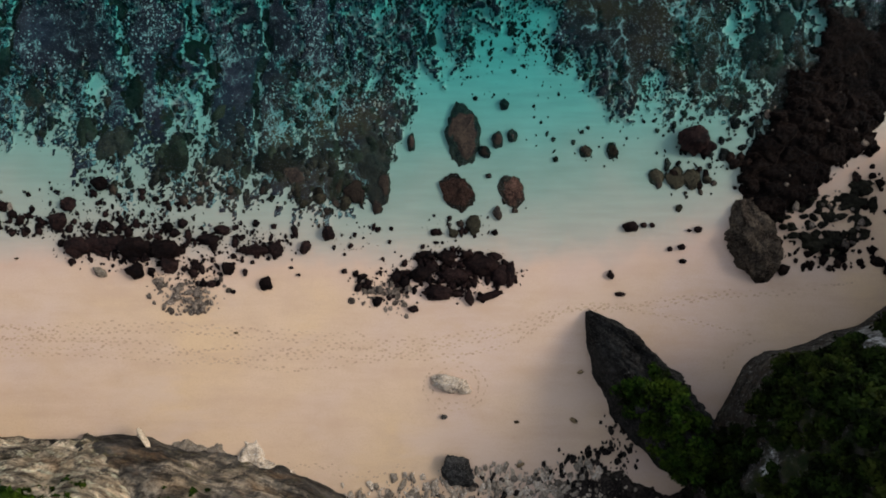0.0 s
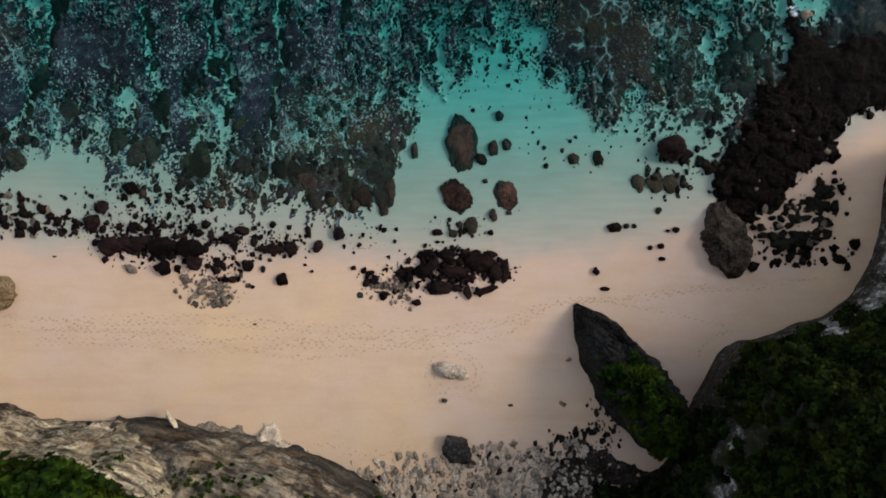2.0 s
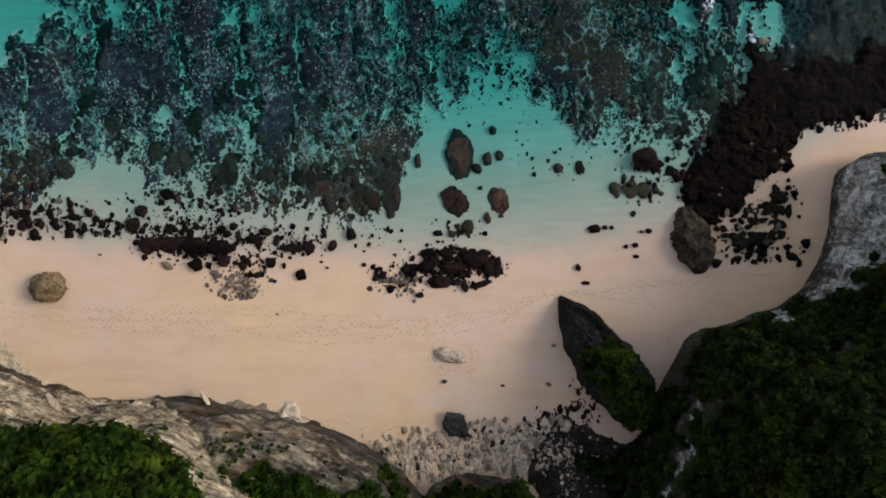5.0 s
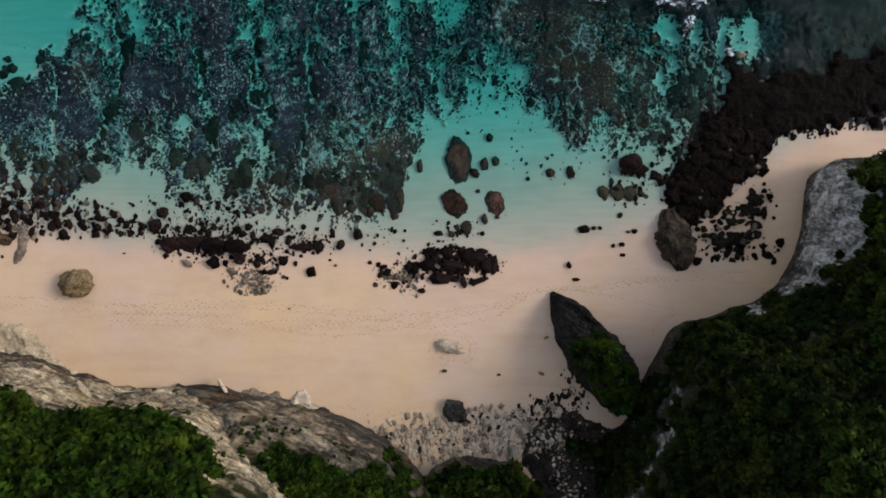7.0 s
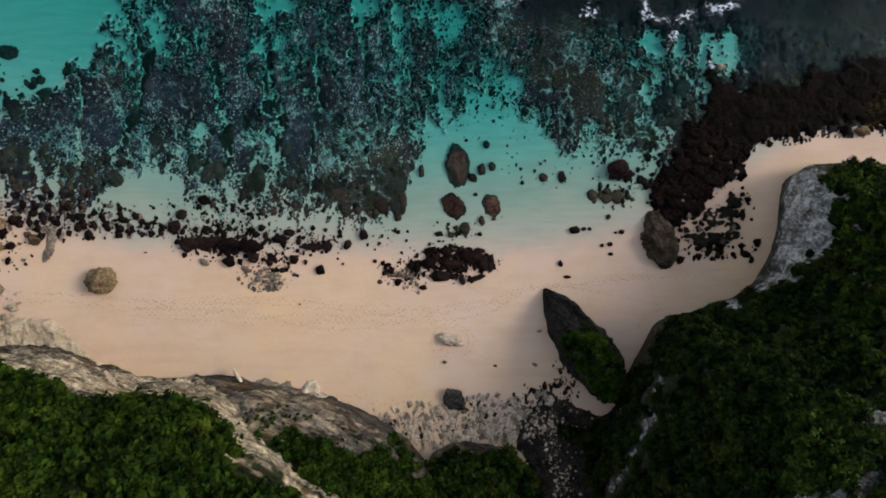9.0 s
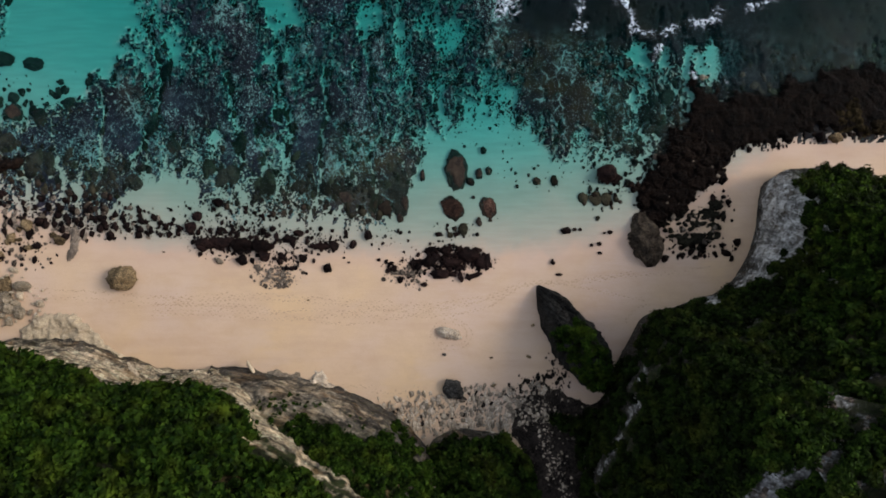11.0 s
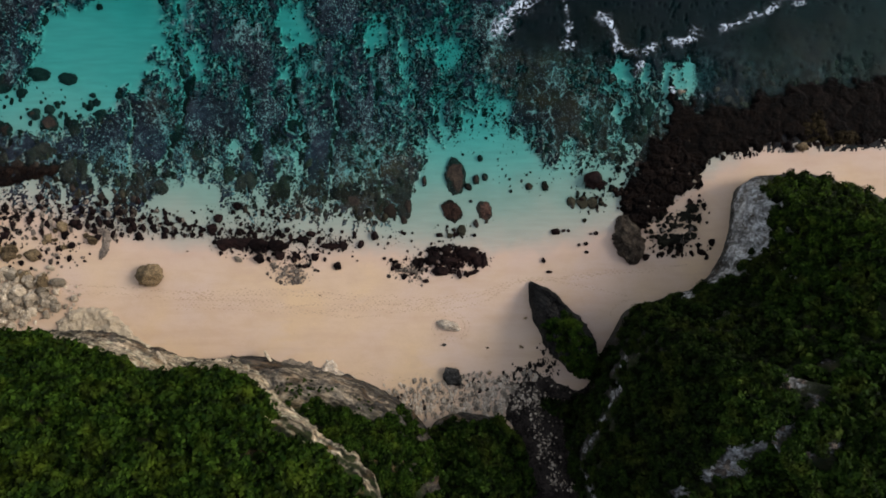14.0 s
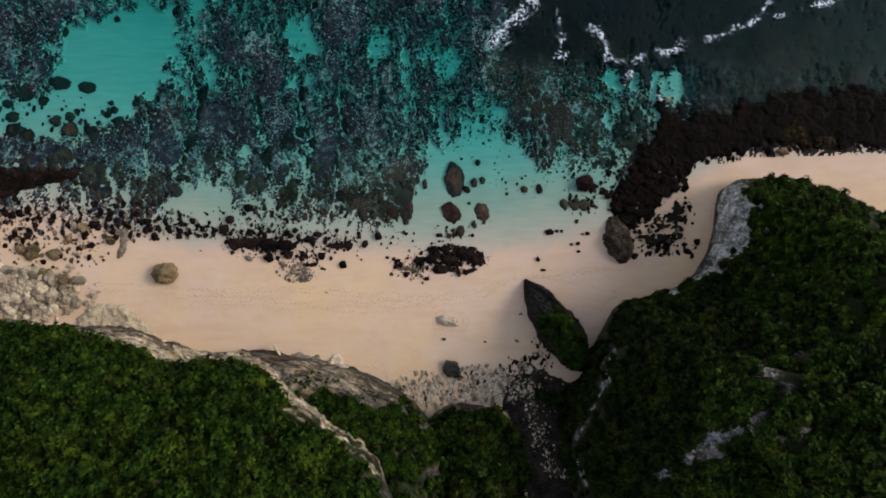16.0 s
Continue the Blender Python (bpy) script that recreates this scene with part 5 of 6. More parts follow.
heap("lagoon_stones", SMALL_STONES, scattered(rng, -92, -48, 20, 36, 420, bank([(-83.0, 29.6, 6.69, 5.02, 0.3), (-77.5, 24.6, 6.69, 2.79, 0.4), (-67.5, 26.2, 6.69, 2.01, 0.35), (-59.7, 30.1, 2.79, 3.35, 0.3)]), (0.35, 1.15), 0.4, 1.1), REEF, "dark rounded stones strewn over lagoon sand", "rocks", 22)
heap("reef_cobbles", TINY_STONES, scattered(rng, -92, 92, 0, 56, 7000, reef_only(0.3, 0.95), (0.28, 0.8), 0.45), REEF, "dark cobbles scattered over the reef", "reef", 2)
heap("reef_cobbles", TINY_STONES, scattered(rng, -92, 92, 0, 56, 2500, reef_only(0.35, 0.9), (0.3, 0.9), 0.4), GREEN_ROCK, "weedy green-grey cobbles over the reef", "reef", 3)
sea_gravel = lambda x, y: smooth(0.05, 0.35, reef_share(x, y)) * 0.9 + 0.6 * smooth(0.52, 0.66, fbm(x * 0.25, y * 0.18, 61, 4)) * ellipses(x, y, [(3, 30, 11, 10, 1.0), (10, 24, 10, 3, 0.5), (-64, 24, 18, 5, 0.8), (-82, 26, 8, 8, 0.6)])
heap("reef_gravel", PEBBLES, scattered(rng, -92, 60, 1, 52, 9000, sea_gravel, (0.1, 0.3), 0.5), REEF, "small dark stones over pale sea bed", "reef", 4)
channel = lambda x, y: smooth(16, 27, y + 4 * (fbm(x * 0.2, y * 0.2, 63, 3) - 0.5)) * (0.12 + 0.88 * smooth(0.42, 0.60, fbm(x * 0.45, y * 0.3, 64, 4, 0.6)))
heap("reef_gravel", PEBBLES, scattered(rng, -7, 17, 14, 47, 7000, channel, (0.08, 0.32), 0.5), REEF, "dark gravel strewn over the sandy channel", "reef", 14)
SHORE_BANKS = [(-36.1, 1.0, 6.70, 2.55, 1), (-40.9, 5.1, 3.83, 3.19, 0.35), (-33.3, 4.5, 3.83, 2.55, 0.45), (-23.1, 0.7, 5.74, 1.91, 0.6), (-28.8, -2.5, 3.83, 1.59, 0.6), (-46.0, 2.6, 4.47, 1.02, 0.8), (1.0, -2.5, 6.06, 2.55, 0.8), (-6.0, -3.8, 3.83, 1.59, 0.4), (1.6, 2.6, 3.19, 1.15, 0.35), (-9.1, 1.3, 3.83, 1.59, 0.15)]
heap("shore_stones", TINY_STONES, scattered(rng, -52, 12, -8, 9, 4200, bank(SHORE_BANKS), (0.15, 0.65), 0.6, 1.15), BLACK_ROCK, "black stones strewn along the water's edge", "rocks", 5)
heap("beach_rubble", ANGULAR_STONES, scattered(rng, -40, 2, -9, -2, 1000, bank([(-29.1, -5.0, 3.83, 2.04, 0.8), (-27.6, -6.6, 1.59, 0.96, 0.5), (-6.6, -5.0, 3.19, 1.40, 0.8), (-5.3, -6.6, 1.59, 0.96, 0.5)]), (0.1, 0.45), 0.4, 1.1), BEACH_ROCK, "broken grey-brown beach rock on sand", "rubble", 17, False)
heap("shore_gravel", PEBBLES, scattered(rng, -52, 12, -8, 9, 9000, bank(SHORE_BANKS), (0.05, 0.17), 0.6, 1.15), BLACK_ROCK, "black gravel between stones on wet sand", "gravel", 15)
WEST_BANKS = [(-75.3, 5.6, 13.38, 3.12, 0.5), (-59.8, 4.4, 7.80, 3.12, 0.6), (-80.9, -0.6, 8.92, 2.79, 0.2), (-70.9, -0.6, 5.02, 3.35, 0.35), (-50.8, 3.9, 4.46, 2.23, 0.4), (-85.3, 3.9, 4.46, 4.46, 0.5)]
heap("shore_stones", TINY_STONES, scattered(rng, -100, -45, -6, 12, 2300, bank(WEST_BANKS), (0.15, 0.85), 0.6, 1.15), BLACK_ROCK, "dark stones strewn over wet sand", "rocks", 6)
heap("shore_rubble", ANGULAR_STONES, scattered(rng, -100, -45, -6, 12, 1500, bank(WEST_BANKS), (0.12, 0.6), 0.5, 1.2), BEACH_ROCK, "grey-brown stones among dark ones on wet sand", "rocks", 26, False)
OCHRE_BANKS = [(-75.3, 0.6, 6.69, 3.90, 0.5), (-84.2, -1.7, 5.58, 2.79, 0.4), (-65.3, 1.1, 2.23, 3.35, 0.5), (-75.4, -6.2, 4.46, 2.23, 0.5)]
heap("shore_boulders", MID_STONES, scattered(rng, -100, -60, -10, 8, 280, bank(OCHRE_BANKS), (0.4, 1.5), 0.6, 1.0), OCHRE_ROCK, "ochre boulders on sand below the cliff", "rocks", 7)
RUBBLE = [(-80.9, -9.5, 10.04, 4.68, 0.55), (-85.4, -12.8, 6.69, 2.79, 0.6), (-92.0, -9.5, 8.92, 5.58, 0.6), (-75.4, -7.8, 3.35, 2.23, 0.4)]
heap("rubble", ANGULAR_STONES, scattered(rng, -105, -66, -20, -4, 2000, bank(RUBBLE), (0.2, 1.4), 0.8, 1.0, 0.1), CREAM_ROCK, "heap of pale angular limestone rubble", "rubble", 8, False)
SHINGLE = [(-1.7, -28.8, 8.36, 3.12, 0.75), (8.4, -28.8, 7.80, 3.35, 0.75), (-7.3, -28.8, 3.35, 2.23, 0.6), (15.0, -27.0, 3.4, 3.0, 0.9), (7.3, -24.9, 5.58, 1.34, 0.3)]
heap("rubble", TINY_STONES, scattered(rng, -12, 28, -52, -20, 10500, bank(SHINGLE), (0.09, 0.5), 0.5, 1.6), PALE_ROCK, "pale stone rubble in the gully's mouth", "rubble", 9, False)
heap("rubble", TINY_STONES, scattered(rng, 8, 28, -52, -22, 4500, bank([(15.6, -28.6, 2.6, 2.4, 0.8), (17.0, -33.0, 1.2, 2.6, 0.8), (18.8, -37.6, 1.3, 2.4, 0.9), (20.5, -42, 1.2, 2.6, 0.7), (23.6, -44.6, 2.4, 1.0, 0.6), (20.5, -31, 4, 5, 0.08)]), (0.08, 0.36), 0.6, 1.1, 0.28), PALE_ROCK, "white stones on the dark gully bed", "rubble", 19, False)
heap("rubble", TINY_STONES, scattered(rng, -12, 24, -34, -12, 4200, bank([(19.6, -20.0, 1.6, 3.0, 0.6), (17.6, -23.6, 3.0, 1.8, 0.8), (13.5, -24.6, 3.6, 1.8, 0.4), (8, -27.5, 9, 2.6, 0.14), (-3, -28.6, 8, 2.2, 0.12)]), (0.1, 0.42), 0.55, 1.5), GULLY_ROCK, "dark driftwood and stones beside the boulder", "rubble", 25, False)
heap("rubble", ANGULAR_STONES, scattered(rng, -12, 28, -52, -20, 500, bank(SHINGLE), (0.2, 0.55), 0.5, 1.6, 0.1), PALE_ROCK, "grey stones among pale shingle", "rubble", 20, False)
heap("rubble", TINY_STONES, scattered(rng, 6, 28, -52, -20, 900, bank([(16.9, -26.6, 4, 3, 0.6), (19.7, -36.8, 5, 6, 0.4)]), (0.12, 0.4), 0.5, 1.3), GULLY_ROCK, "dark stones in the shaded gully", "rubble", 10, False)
heap("reef_rubble", ANGULAR_STONES, scattered(rng, 33, 52, 0, 20, 420, bank([(41, 11, 4, 7, 0.55), (46.4, 12.4, 1.4, 1.6, 0.9), (44, 3, 3, 3, 0.5)]), (0.12, 0.5), 0.6, 1.1, 0.55), BEACH_ROCK, "pale grey-brown stones lodged on brown reef rock", "rubble", 23, False)
heap("reef_stones", TINY_STONES, scattered(rng, 0, 36, 0, 16, 900, bank([(26.5, 8.0, 3.4, 1.6, 0.9), (19.4, 11.2, 1.6, 1.4, 0.5), (16.2, 11.0, 1.4, 1.2, 0.4), (3.0, 2.4, 2.6, 1.6, 0.5), (7.6, 5.6, 1.6, 2.0, 0.4), (30.6, 10, 2.4, 3.0, 0.7), (13, 13, 4, 2, 0.2), (22, 14.5, 5, 2, 0.35)]), (0.12, 0.55), 0.5, 1.1), REEF, "dark stones in the sandy shallows", "rocks", 24)
heap("reef_stones", TINY_STONES, scattered(rng, 24, 90, -3, 26, 5000, bank([(44.5, -0.3, 6.13, 2.23, 0.5), (48.5, 6.5, 2.01, 2.79, 0.6), (29.9, 9.3, 6.69, 2.23, 0.3), (52.5, 18.3, 6.69, 2.01, 0.5), (71.7, 20.0, 15.61, 1.34, 0.7), (35.5, 11.6, 3.35, 5.58, 0.5)]), (0.15, 0.8), 0.6, 1.1), PLATFORM, "brown stones along the reef platform's edge", "rocks", 12)


# ---- scrub ----
def crown_shape(seed, leaves=120, leaf=0.31):
    """A lumpy crown of many small leaf sprays round a darker heart, about one metre in radius."""
    rng = np.random.default_rng(seed)
    heads = [(0, 0, 0.35, 0.6)] + [(0.55 * math.cos(a) * rng.uniform(0.7, 1.2), 0.55 * math.sin(a) * rng.uniform(0.7, 1.2), rng.uniform(0.05, 0.45), rng.uniform(0.32, 0.55)) for a in rng.uniform(0, math.tau, 6)]
    vs, fs = [], []
    for k in range(leaves):
        cx, cy, cz, r = heads[rng.integers(len(heads))]
        way = rng.normal(size=3)
        way[2] = abs(way[2]) * 1.1 + 0.05
        way /= np.linalg.norm(way)
        p = np.array((cx, cy, cz)) + way * r * rng.uniform(0.8, 1.12)
        tip = way + rng.normal(0, 0.7, 3)
        side = np.cross(tip, rng.normal(size=3))
        side /= np.linalg.norm(side) + 1e-9
        ahead = np.cross(side, way + rng.normal(0, 0.3, 3))
        ahead /= np.linalg.norm(ahead) + 1e-9
        s = leaf * rng.uniform(0.6, 1.3)
        n = len(vs)
        vs += [p - ahead * s, p + side * s * 0.55 + way * s * 0.15, p + ahead * s, p - side * s * 0.55 + way * s * 0.15]
        fs.append((n, n + 1, n + 2, n + 3))
    return np.array(vs), np.array(fs)


def trunk_mesh(seed):
    """A short tapered trunk with three limbs."""
    bm = bmesh.new()
    rng = np.random.default_rng(seed)
    stems = [((0, 0, -0.9), (0.03, 0.02, 0.1), 0.1, 0.06)] + [((0.03, 0.02, 0.05), (0.45 * math.cos(a), 0.45 * math.sin(a), 0.42), 0.055, 0.02) for a in rng.uniform(0, 2, 3) + np.arange(3) * 2.1]
    for a, b, r0, r1 in stems:
        a, b = Vector(a), Vector(b)
        m = Matrix.Translation((a + b) / 2) @ (b - a).to_track_quat("Z", "Y").to_matrix().to_4x4()
        bmesh.ops.create_cone(bm, cap_ends=True, segments=6, radius1=r0, radius2=r1, depth=(b - a).length, matrix=m)
    me = bpy.data.meshes.new("trunk")
    bm.to_mesh(me)
    bm.free()
    me.materials.append(BRANCH)
    return me


def plant_places(source, rng, count, fits):
    """Random places on a cliff's grid, weighted by area."""
    grid, v, d = source
    a = grid[1:, :-1] - grid[:-1, :-1]
    b = grid[:-1, 1:] - grid[:-1, :-1]
    n = np.cross(a, b)
    area = np.linalg.norm(n, axis=-1)
    g = grid[:-1, :-1]
    near = (np.abs(g[..., 0]) < 96) & (g[..., 1] > -50)
    seen = 0.2 + 0.8 * (np.abs(g[..., 0]) < 74) * (g[..., 1] > -43)
    weight = area * near * seen * fits(g[..., 0], g[..., 1], g[..., 2], d[:-1, :-1])
    flat = weight.ravel() / weight.sum()
    pick = rng.choice(len(flat), count, p=flat)
    return g.reshape(-1, 3)[pick]


CROWNS = [crown_shape(700 + k) for k in range(7)]
BROAD_CROWNS = [crown_shape(730 + k, 150, 0.25) for k in range(7)]
TUFTS = [crown_shape(770 + k, 34, 0.42) for k in range(5)]
FINE_CROWNS = [crown_shape(750 + k, 190, 0.2) for k in range(7)]
rng = np.random.default_rng(5)


def canopy(name, places, sizes, mat, label, seed, shapes):
    pick = np.random.default_rng(seed)
    vs, fs, at = [], [], 0
    for (x, y, z), s in zip(places, sizes):
        v, f = shapes[pick.integers(len(shapes))]
        v = turned(v, s, s, s * pick.uniform(0.75, 1.15), pick.uniform(0, 6.28)) + (x, y, z)
        vs.append(v)
        fs.append(f + at)
        at += len(v)
        hv, hf = HEARTS[0], HEART_FACES
        vs.append(hv * s * 0.9 + (x, y, z))
        fs.append(hf + at)
        at += len(hv)
    return tagged(new(name, mesh_of(name, np.concatenate(vs), np.concatenate(fs), mat)), label, "scrub", kind="stuff")


def round_cube():
    """A ball of four-cornered faces."""
    v, f, at = [], [], 0
    n = 2
    for axis in range(3):
        for sign in (-1, 1):
            for i in range(n):
                for j in range(n):
                    q = []
                    for du, dv in ((0, 0), (1, 0), (1, 1), (0, 1)):
                        p = np.zeros(3)
                        p[axis], p[(axis + 1) % 3], p[(axis + 2) % 3] = sign, -1 + 2 * (i + du) / n, -1 + 2 * (j + dv) / n
                        q.append(p / np.linalg.norm(p))
                    v += q if sign > 0 else q[::-1]
                    f.append((at, at + 1, at + 2, at + 3))
                    at += 4
    return np.array(v), np.array(f)


HEART_BALL, HEART_FACES = round_cube()
HEARTS = [HEART_BALL * (0.72, 0.72, 0.55) + (0, 0, 0.1)]

west_fit = lambda x, y, z, d: smooth(16.5, 20.5, z + 3 * (fbm(x * 0.2, y * 0.2, 81, 3) - 0.5)) * (1 - smooth(-30, -25, x) * smooth(1.0, 0.2, d)) * smooth(42, 25, d) * (x > -88) * (1 + 0.6 * smooth(30, 20, z))
terrace_fit = lambda x, y, z, d: smooth(11.5 - 7 * smooth(-13, -7, x), 14 - 7 * smooth(-13, -7, x), z) * smooth(1.5 - 2 * smooth(-13, -7, x), 2.4 - 2 * smooth(-13, -7, x), d) * smooth(0.30, 0.40, fbm(x * 0.22, y * 0.22, 82, 3)) * smooth(-27, -20, x)
bluff_fit = lambda x, y, z, d: smooth(2.5, 6, z) * smooth(-0.6, 0.3, d)
east_fit = lambda x, y, z, d: (0.6 + 0.9 * smooth(50, 44, x)) * smooth(2.5, 5.5, z + 4 * (fbm(x * 0.2, y * 0.2, 83, 3) - 0.5) - 3.0 * smooth(46, 50, x) * smooth(-4, 1, y) * smooth(62, 56, x) - 4 * smooth(41, 37, x) * smooth(-20, -16, y)) * smooth(-2.0, -0.5, d - 0.8 * smooth(38, 42, x) - 0.3 * smooth(48, 51, x)) * smooth(42, 26, d) * (x < 92) * np.clip(1 - 1.7 * scarred(x, y) - 1.4 * ellipses(x, y, [(54.6, 4, 2.4, 6.0, 1)]) * smooth(13, 10, z) - 0.9 * smooth(0.9, 0.4, line_distance(x, y, RIM)) * smooth(8, 10, z), 0, 1)

w = plant_places(west, rng, 1750, west_fit)
e = plant_places(east, rng, 2450, east_fit)
t = plant_places(terrace, rng, 560, terrace_fit)
b = plant_places(bluff, rng, 480, bluff_fit)
face = plant_places(east, rng, 330, lambda x, y, z, d: (x > 46) * (x < 66) * (y > -9) * (y < 14) * smooth(11, 14, z + 3 * (fbm(x * 0.3, y * 0.3, 87, 3) - 0.5) + 4 * smooth(-1, -8, y)) * smooth(24, 20, z))
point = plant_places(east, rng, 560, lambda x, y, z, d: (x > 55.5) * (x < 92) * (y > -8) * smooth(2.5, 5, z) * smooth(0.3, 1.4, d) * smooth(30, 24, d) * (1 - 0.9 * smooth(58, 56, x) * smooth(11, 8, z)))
trunks = [trunk_mesh(k) for k in range(3)]
crowns = [mesh_of("crown", *FINE_CROWNS[k], LEAVES) for k in range(7)]
shaded_crowns = [mesh_of("crown", *FINE_CROWNS[k], SHADED_LEAVES) for k in range(7)]


def shrub(place, size, leafage, label, group):
    ob = new("shrub")
    k = rng.integers(7)
    part("trunk", trunks[k % 3], ob, "thin grey-brown trunk")
    part("crown", leafage[k], ob)
    ob.matrix_world = Matrix.LocRotScale(place, Euler((0, 0, rng.uniform(0, 6.28))), (size, size, size * rng.uniform(0.8, 1.15)))
    return tagged(ob, label, "shrub", group)


def rim_first(places, source_edge):
    return places[np.argsort(source_edge(places))]


w = rim_first(w, lambda p: p[:, 2])
e = rim_first(e, lambda p: p[:, 2])
for p in w[:50]:
    shrub(Vector(p) + Vector((0, 0, 0.3)), rng.uniform(0.8, 1.5), crowns, "leafy green shrub at the cliff's edge", "shrubs on the western cliff")
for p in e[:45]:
    shrub(Vector(p) + Vector((0, 0, 0.3)), rng.uniform(0.7, 1.3), shaded_crowns, "shade-darkened green shrub clinging to the headland", "shrubs on the headland")
for p in t[:35]:
    shrub(Vector(p) + Vector((0, 0, 0.2)), rng.uniform(0.5, 1.1), crowns, "low green shrub on the rock shoulder", "shrubs on the rock shoulder")
for p in b[:20]:
    shrub(Vector(p) + Vector((0, 0, 0.2)), rng.uniform(0.7, 1.3), shaded_crowns, "shade-darkened shrub on the overgrown bluff", "shrubs on the bluff")
# Scrub differs by zone in leaf colour, darkened for shade or brightened for sun.
for places, sizes, mat, label, seed, shapes in (
    (w[50:], (0.6, 2.3), LEAVES, "dense green coastal scrub on the cliff top", 1, BROAD_CROWNS),
    (e[45:560], (0.6, 1.4), SHADED_LEAVES, "shade-darkened green scrub low on the headland", 2, FINE_CROWNS),
    (e[560:][(e[560:, 1] < -1) & (e[560:, 0] < 50) & (e[560:, 2] < 29)], (0.6, 1.7), SHADED_LEAVES, "shade-darkened green scrub over the headland", 5, FINE_CROWNS),
    (e[560:][(e[560:, 1] < -1) & (e[560:, 0] < 50) & (e[560:, 2] >= 29)], (0.6, 1.9), HALF_LIT_LEAVES, "scrub on the headland's top, coloured as half lit", 13, FINE_CROWNS),
    (e[560:][(e[560:, 1] < -1) & (e[560:, 0] >= 50)], (0.6, 2.1), HALF_LIT_LEAVES, "scrub on the headland's back, coloured as half lit", 8, BROAD_CROWNS),
    (e[560:][e[560:, 1] >= -1], (0.7, 1.5), SUNLIT_LEAVES, "sun-brightened green scrub on the headland's point", 7, BROAD_CROWNS),
    (face, (0.5, 1.15), SHADED_LEAVES, "shade-darkened scrub spilling over the headland's pale face", 11, FINE_CROWNS),
    (point, (0.6, 1.3), SUNLIT_LEAVES, "sun-brightened green scrub on the headland's brow", 12, BROAD_CROWNS),
    (t[35:], (0.5, 1.3), LEAVES, "low scrub on the rock shoulder", 3, BROAD_CROWNS),
    (b[20:], (0.7, 1.6), HALF_LIT_LEAVES, "scrub over the gully bluff, coloured as half lit", 4, CROWNS),
):
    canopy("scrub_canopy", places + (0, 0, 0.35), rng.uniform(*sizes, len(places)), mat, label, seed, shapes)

# Broken rock along the headland's scars.
scar_rocks = plant_places(east, rng, 160, lambda x, y, z, d: smooth(0.25, 0.5, scarred(x, y)))
heap("scar_rubble", ANGULAR_STONES, [(*p, s, s * 1.2, s * 0.8, a) for p, s, a in zip(scar_rocks, rng.uniform(0.12, 0.5, 160), rng.uniform(0, 6, 160))], BEACH_ROCK, "grey-white broken limestone on the headland", "rubble", 18, False)

# Small tufts on the bare slopes.
tuft_fit = lambda x, y, z, d: smooth(9, 13, z) * smooth(22, 18, z) * smooth(0.45, 0.6, fbm(x * 0.3, y * 0.3, 86, 3))
tufts = np.concatenate([plant_places(west, rng, 340, tuft_fit), plant_places(terrace, rng, 520, tuft_fit)])
canopy("slope_tufts", tufts, rng.uniform(0.12, 0.42, len(tufts)), LEAVES, "small green tufts on bare limestone slopes", 9, TUFTS)

# Low shade-coloured scrub in the gully, between the boulder and the headland.
GULLY = [(17.93, -29.39), (20.91, -28.30), (24.77, -28.32), (26.99, -25.57), (30.53, -21.18), (33.06, -22.84), (33.05, -31.66), (28.62, -40.46), (24.20, -39.34), (22.01, -33.82)]
gx, gy = rng.uniform(14, 36, 900), rng.uniform(-44, -17, 900)
ok = inside_depth(gx, gy, GULLY) > 0.2
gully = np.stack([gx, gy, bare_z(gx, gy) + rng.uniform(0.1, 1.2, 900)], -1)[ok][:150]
canopy("gully_scrub", gully, rng.uniform(0.6, 1.4, len(gully)), SHADED_LEAVES, "shade-darkened low scrub filling the gully", 6, BROAD_CROWNS)

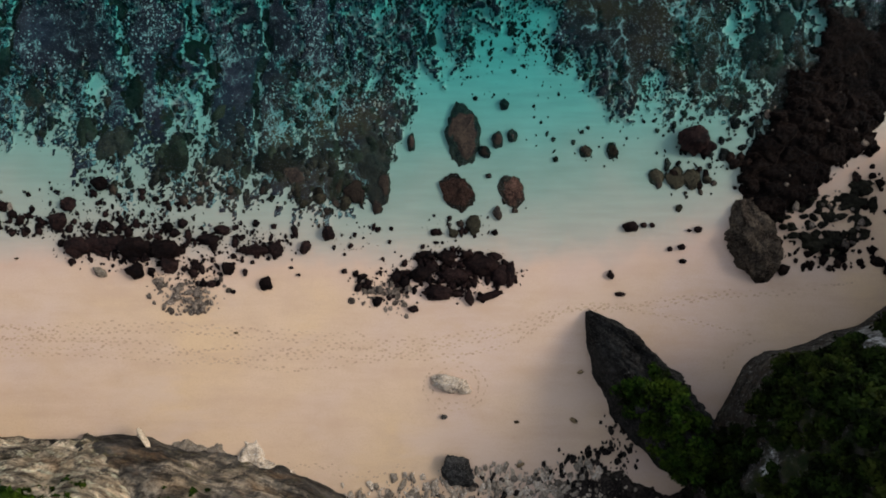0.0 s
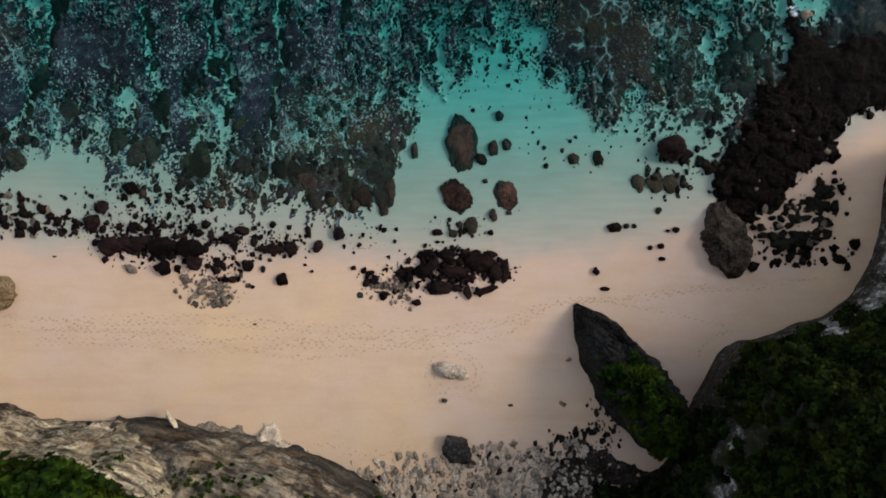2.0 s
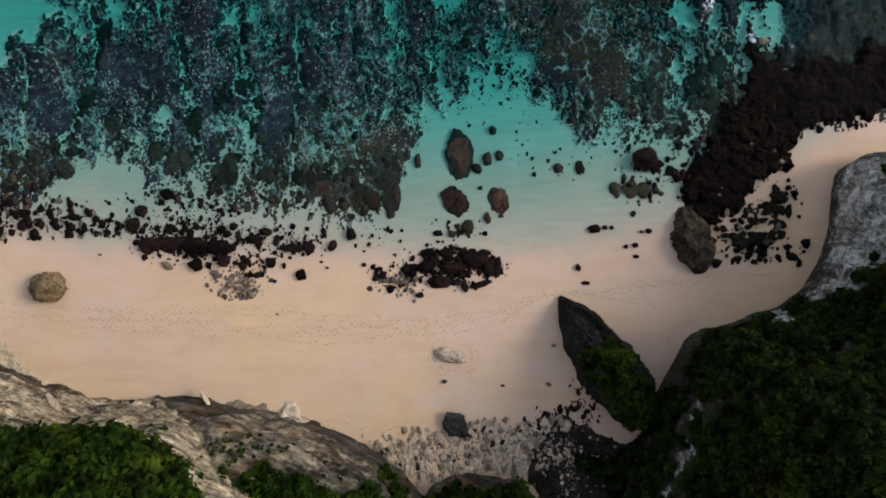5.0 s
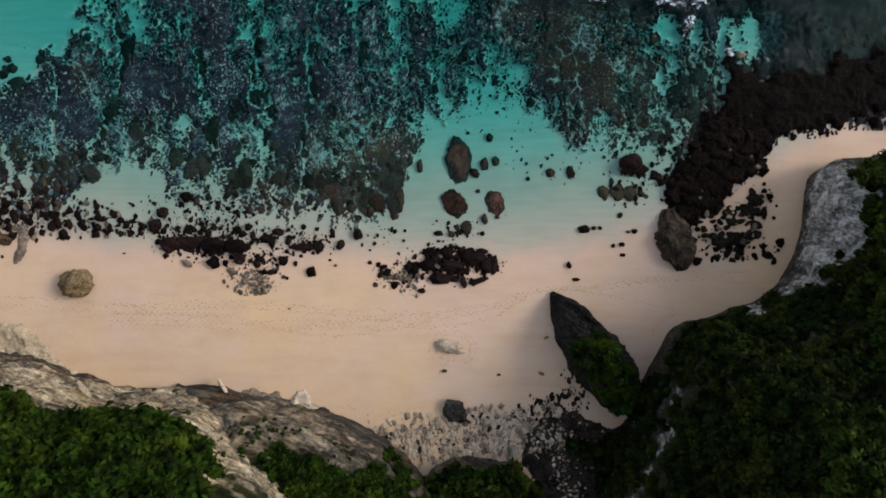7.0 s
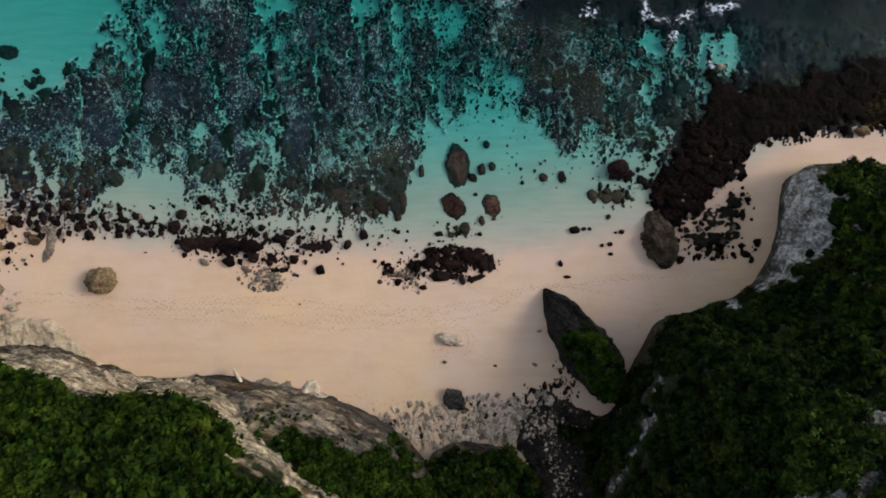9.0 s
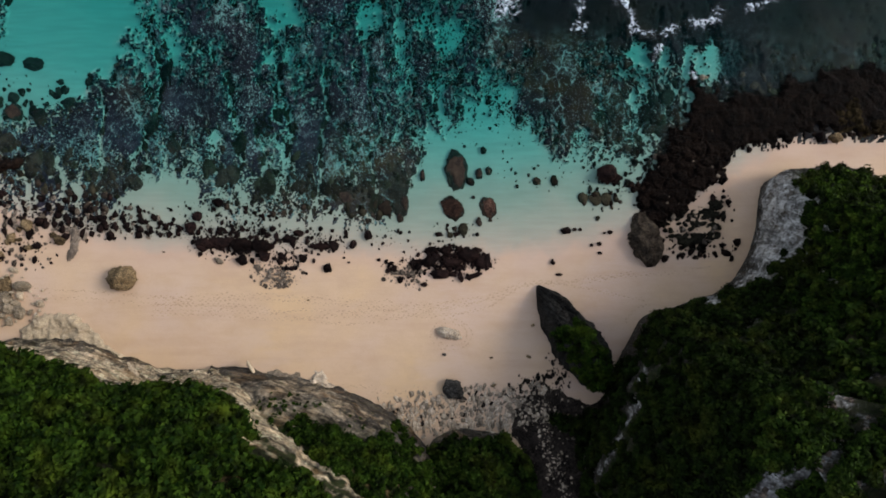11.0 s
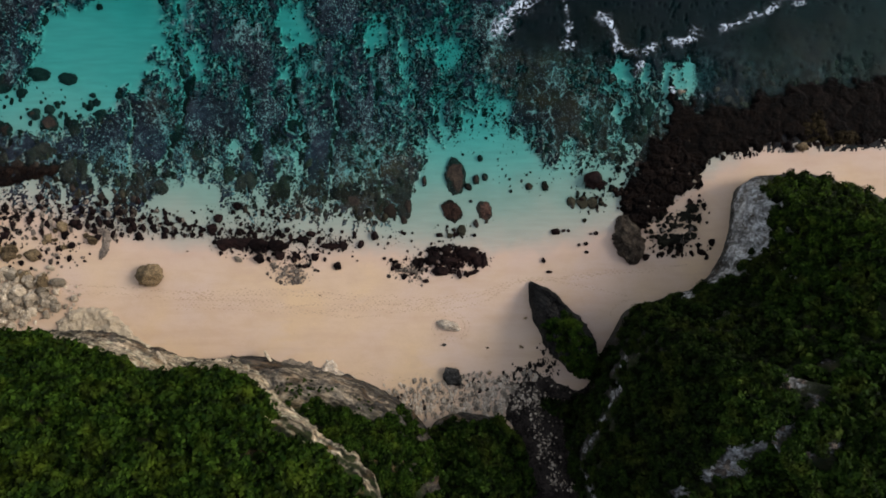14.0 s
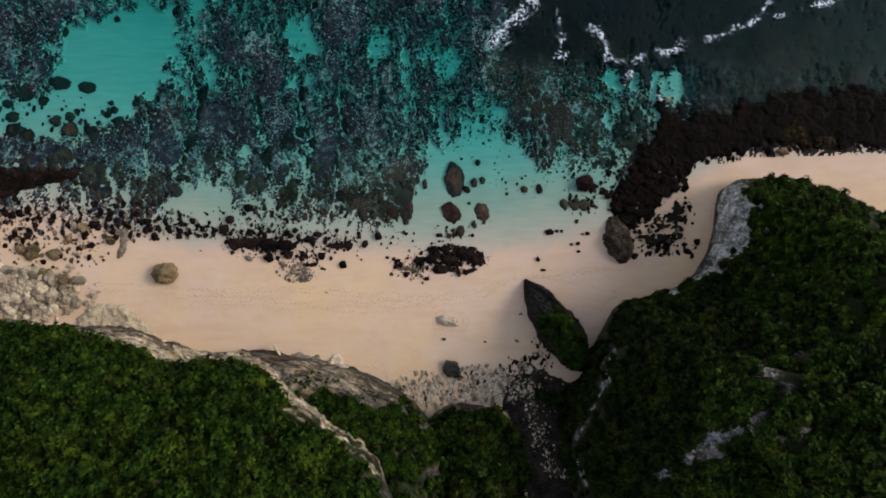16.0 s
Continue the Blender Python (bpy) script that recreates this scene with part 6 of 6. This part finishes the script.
# Scrub on the great boulder's back.
g = boulder_grid[32:86, 24:64].reshape(-1, 3)
for p in g[rng.choice(len(g), 150, replace=False)]:
    shrub(Vector(p) - Vector((0, 0, 0.1)), rng.uniform(0.55, 1.1), crowns, "low green shrub growing on the great boulder", "shrubs on the boulder")


# ---- surf on the outer reef ----
def surf(line, width, seed):
    pts = np.array(line)
    xs = np.arange(pts[:, 0].min() - width - 1, pts[:, 0].max() + width + 1, 0.2)
    ys = np.arange(pts[:, 1].min() - width - 1, pts[:, 1].max() + width + 1, 0.2)
    x, y = np.meshgrid(xs, ys)
    d = line_distance(x, y, line) + 2.2 * (fbm(x * 0.7, y * 0.7, seed, 4) - 0.5)
    foam = np.clip(1 - d / width, 0, 1) * (0.55 + 0.6 * fbm(x * 0.45, y * 0.45, seed + 5, 3))
    z = 0.03 + 0.35 * foam**1.5 * (0.5 + fbm(x * 1.2, y * 1.2, seed + 3, 3))
    v, f, a = compact(np.stack([x, y, z], -1).reshape(-1, 3), sheet_faces(len(ys), len(xs), (foam > 0.01).ravel()), foam.ravel())
    tagged(new("surf", mesh_of("surf", v, f, FOAM, foam=a)), "white broken surf on dark reef", "surf", "surf on the outer reef", "stuff")


for k, (line, width) in enumerate((
    ([(18.8, 49), (14.8, 45.6), (12.4, 43.4), (10.3, 40.3)], 2.1), ([(22.7, 47.1), (23.8, 43), (23.4, 38.2)], 0.8), ([(22.8, 37.8), (25.0, 37.9)], 0.8), ([(29.4, 43.6), (31.6, 41.6), (32.9, 40.0), (32.4, 37.6)], 1.1),
    ([(32.4, 37.3), (35.7, 36.6), (40.2, 37.5)], 0.7), ([(38.2, 36.9), (40.4, 37.8)], 1.0), ([(43.6, 38.1), (45.8, 38.8), (48.1, 40.4)], 1.4), ([(53.4, 40.9), (56.4, 42.2), (59.4, 43.2)], 1.0), ([(59.4, 43.2), (62, 44.6), (64.0, 46.4), (64.8, 49)], 0.8), ([(66.4, 45.2), (68, 46)], 0.6), ([(71.9, 47.3), (75, 47.8), (79.4, 48.6)], 0.8), ([(36.2, 31.8), (37.4, 34)], 0.5), ([(43.2, 29.6), (44.6, 27.8)], 0.5), ([(47.4, 28.6), (50.4, 27.6)], 0.4),
)):
    surf(line, width * 2.1, 900 + 10 * k)
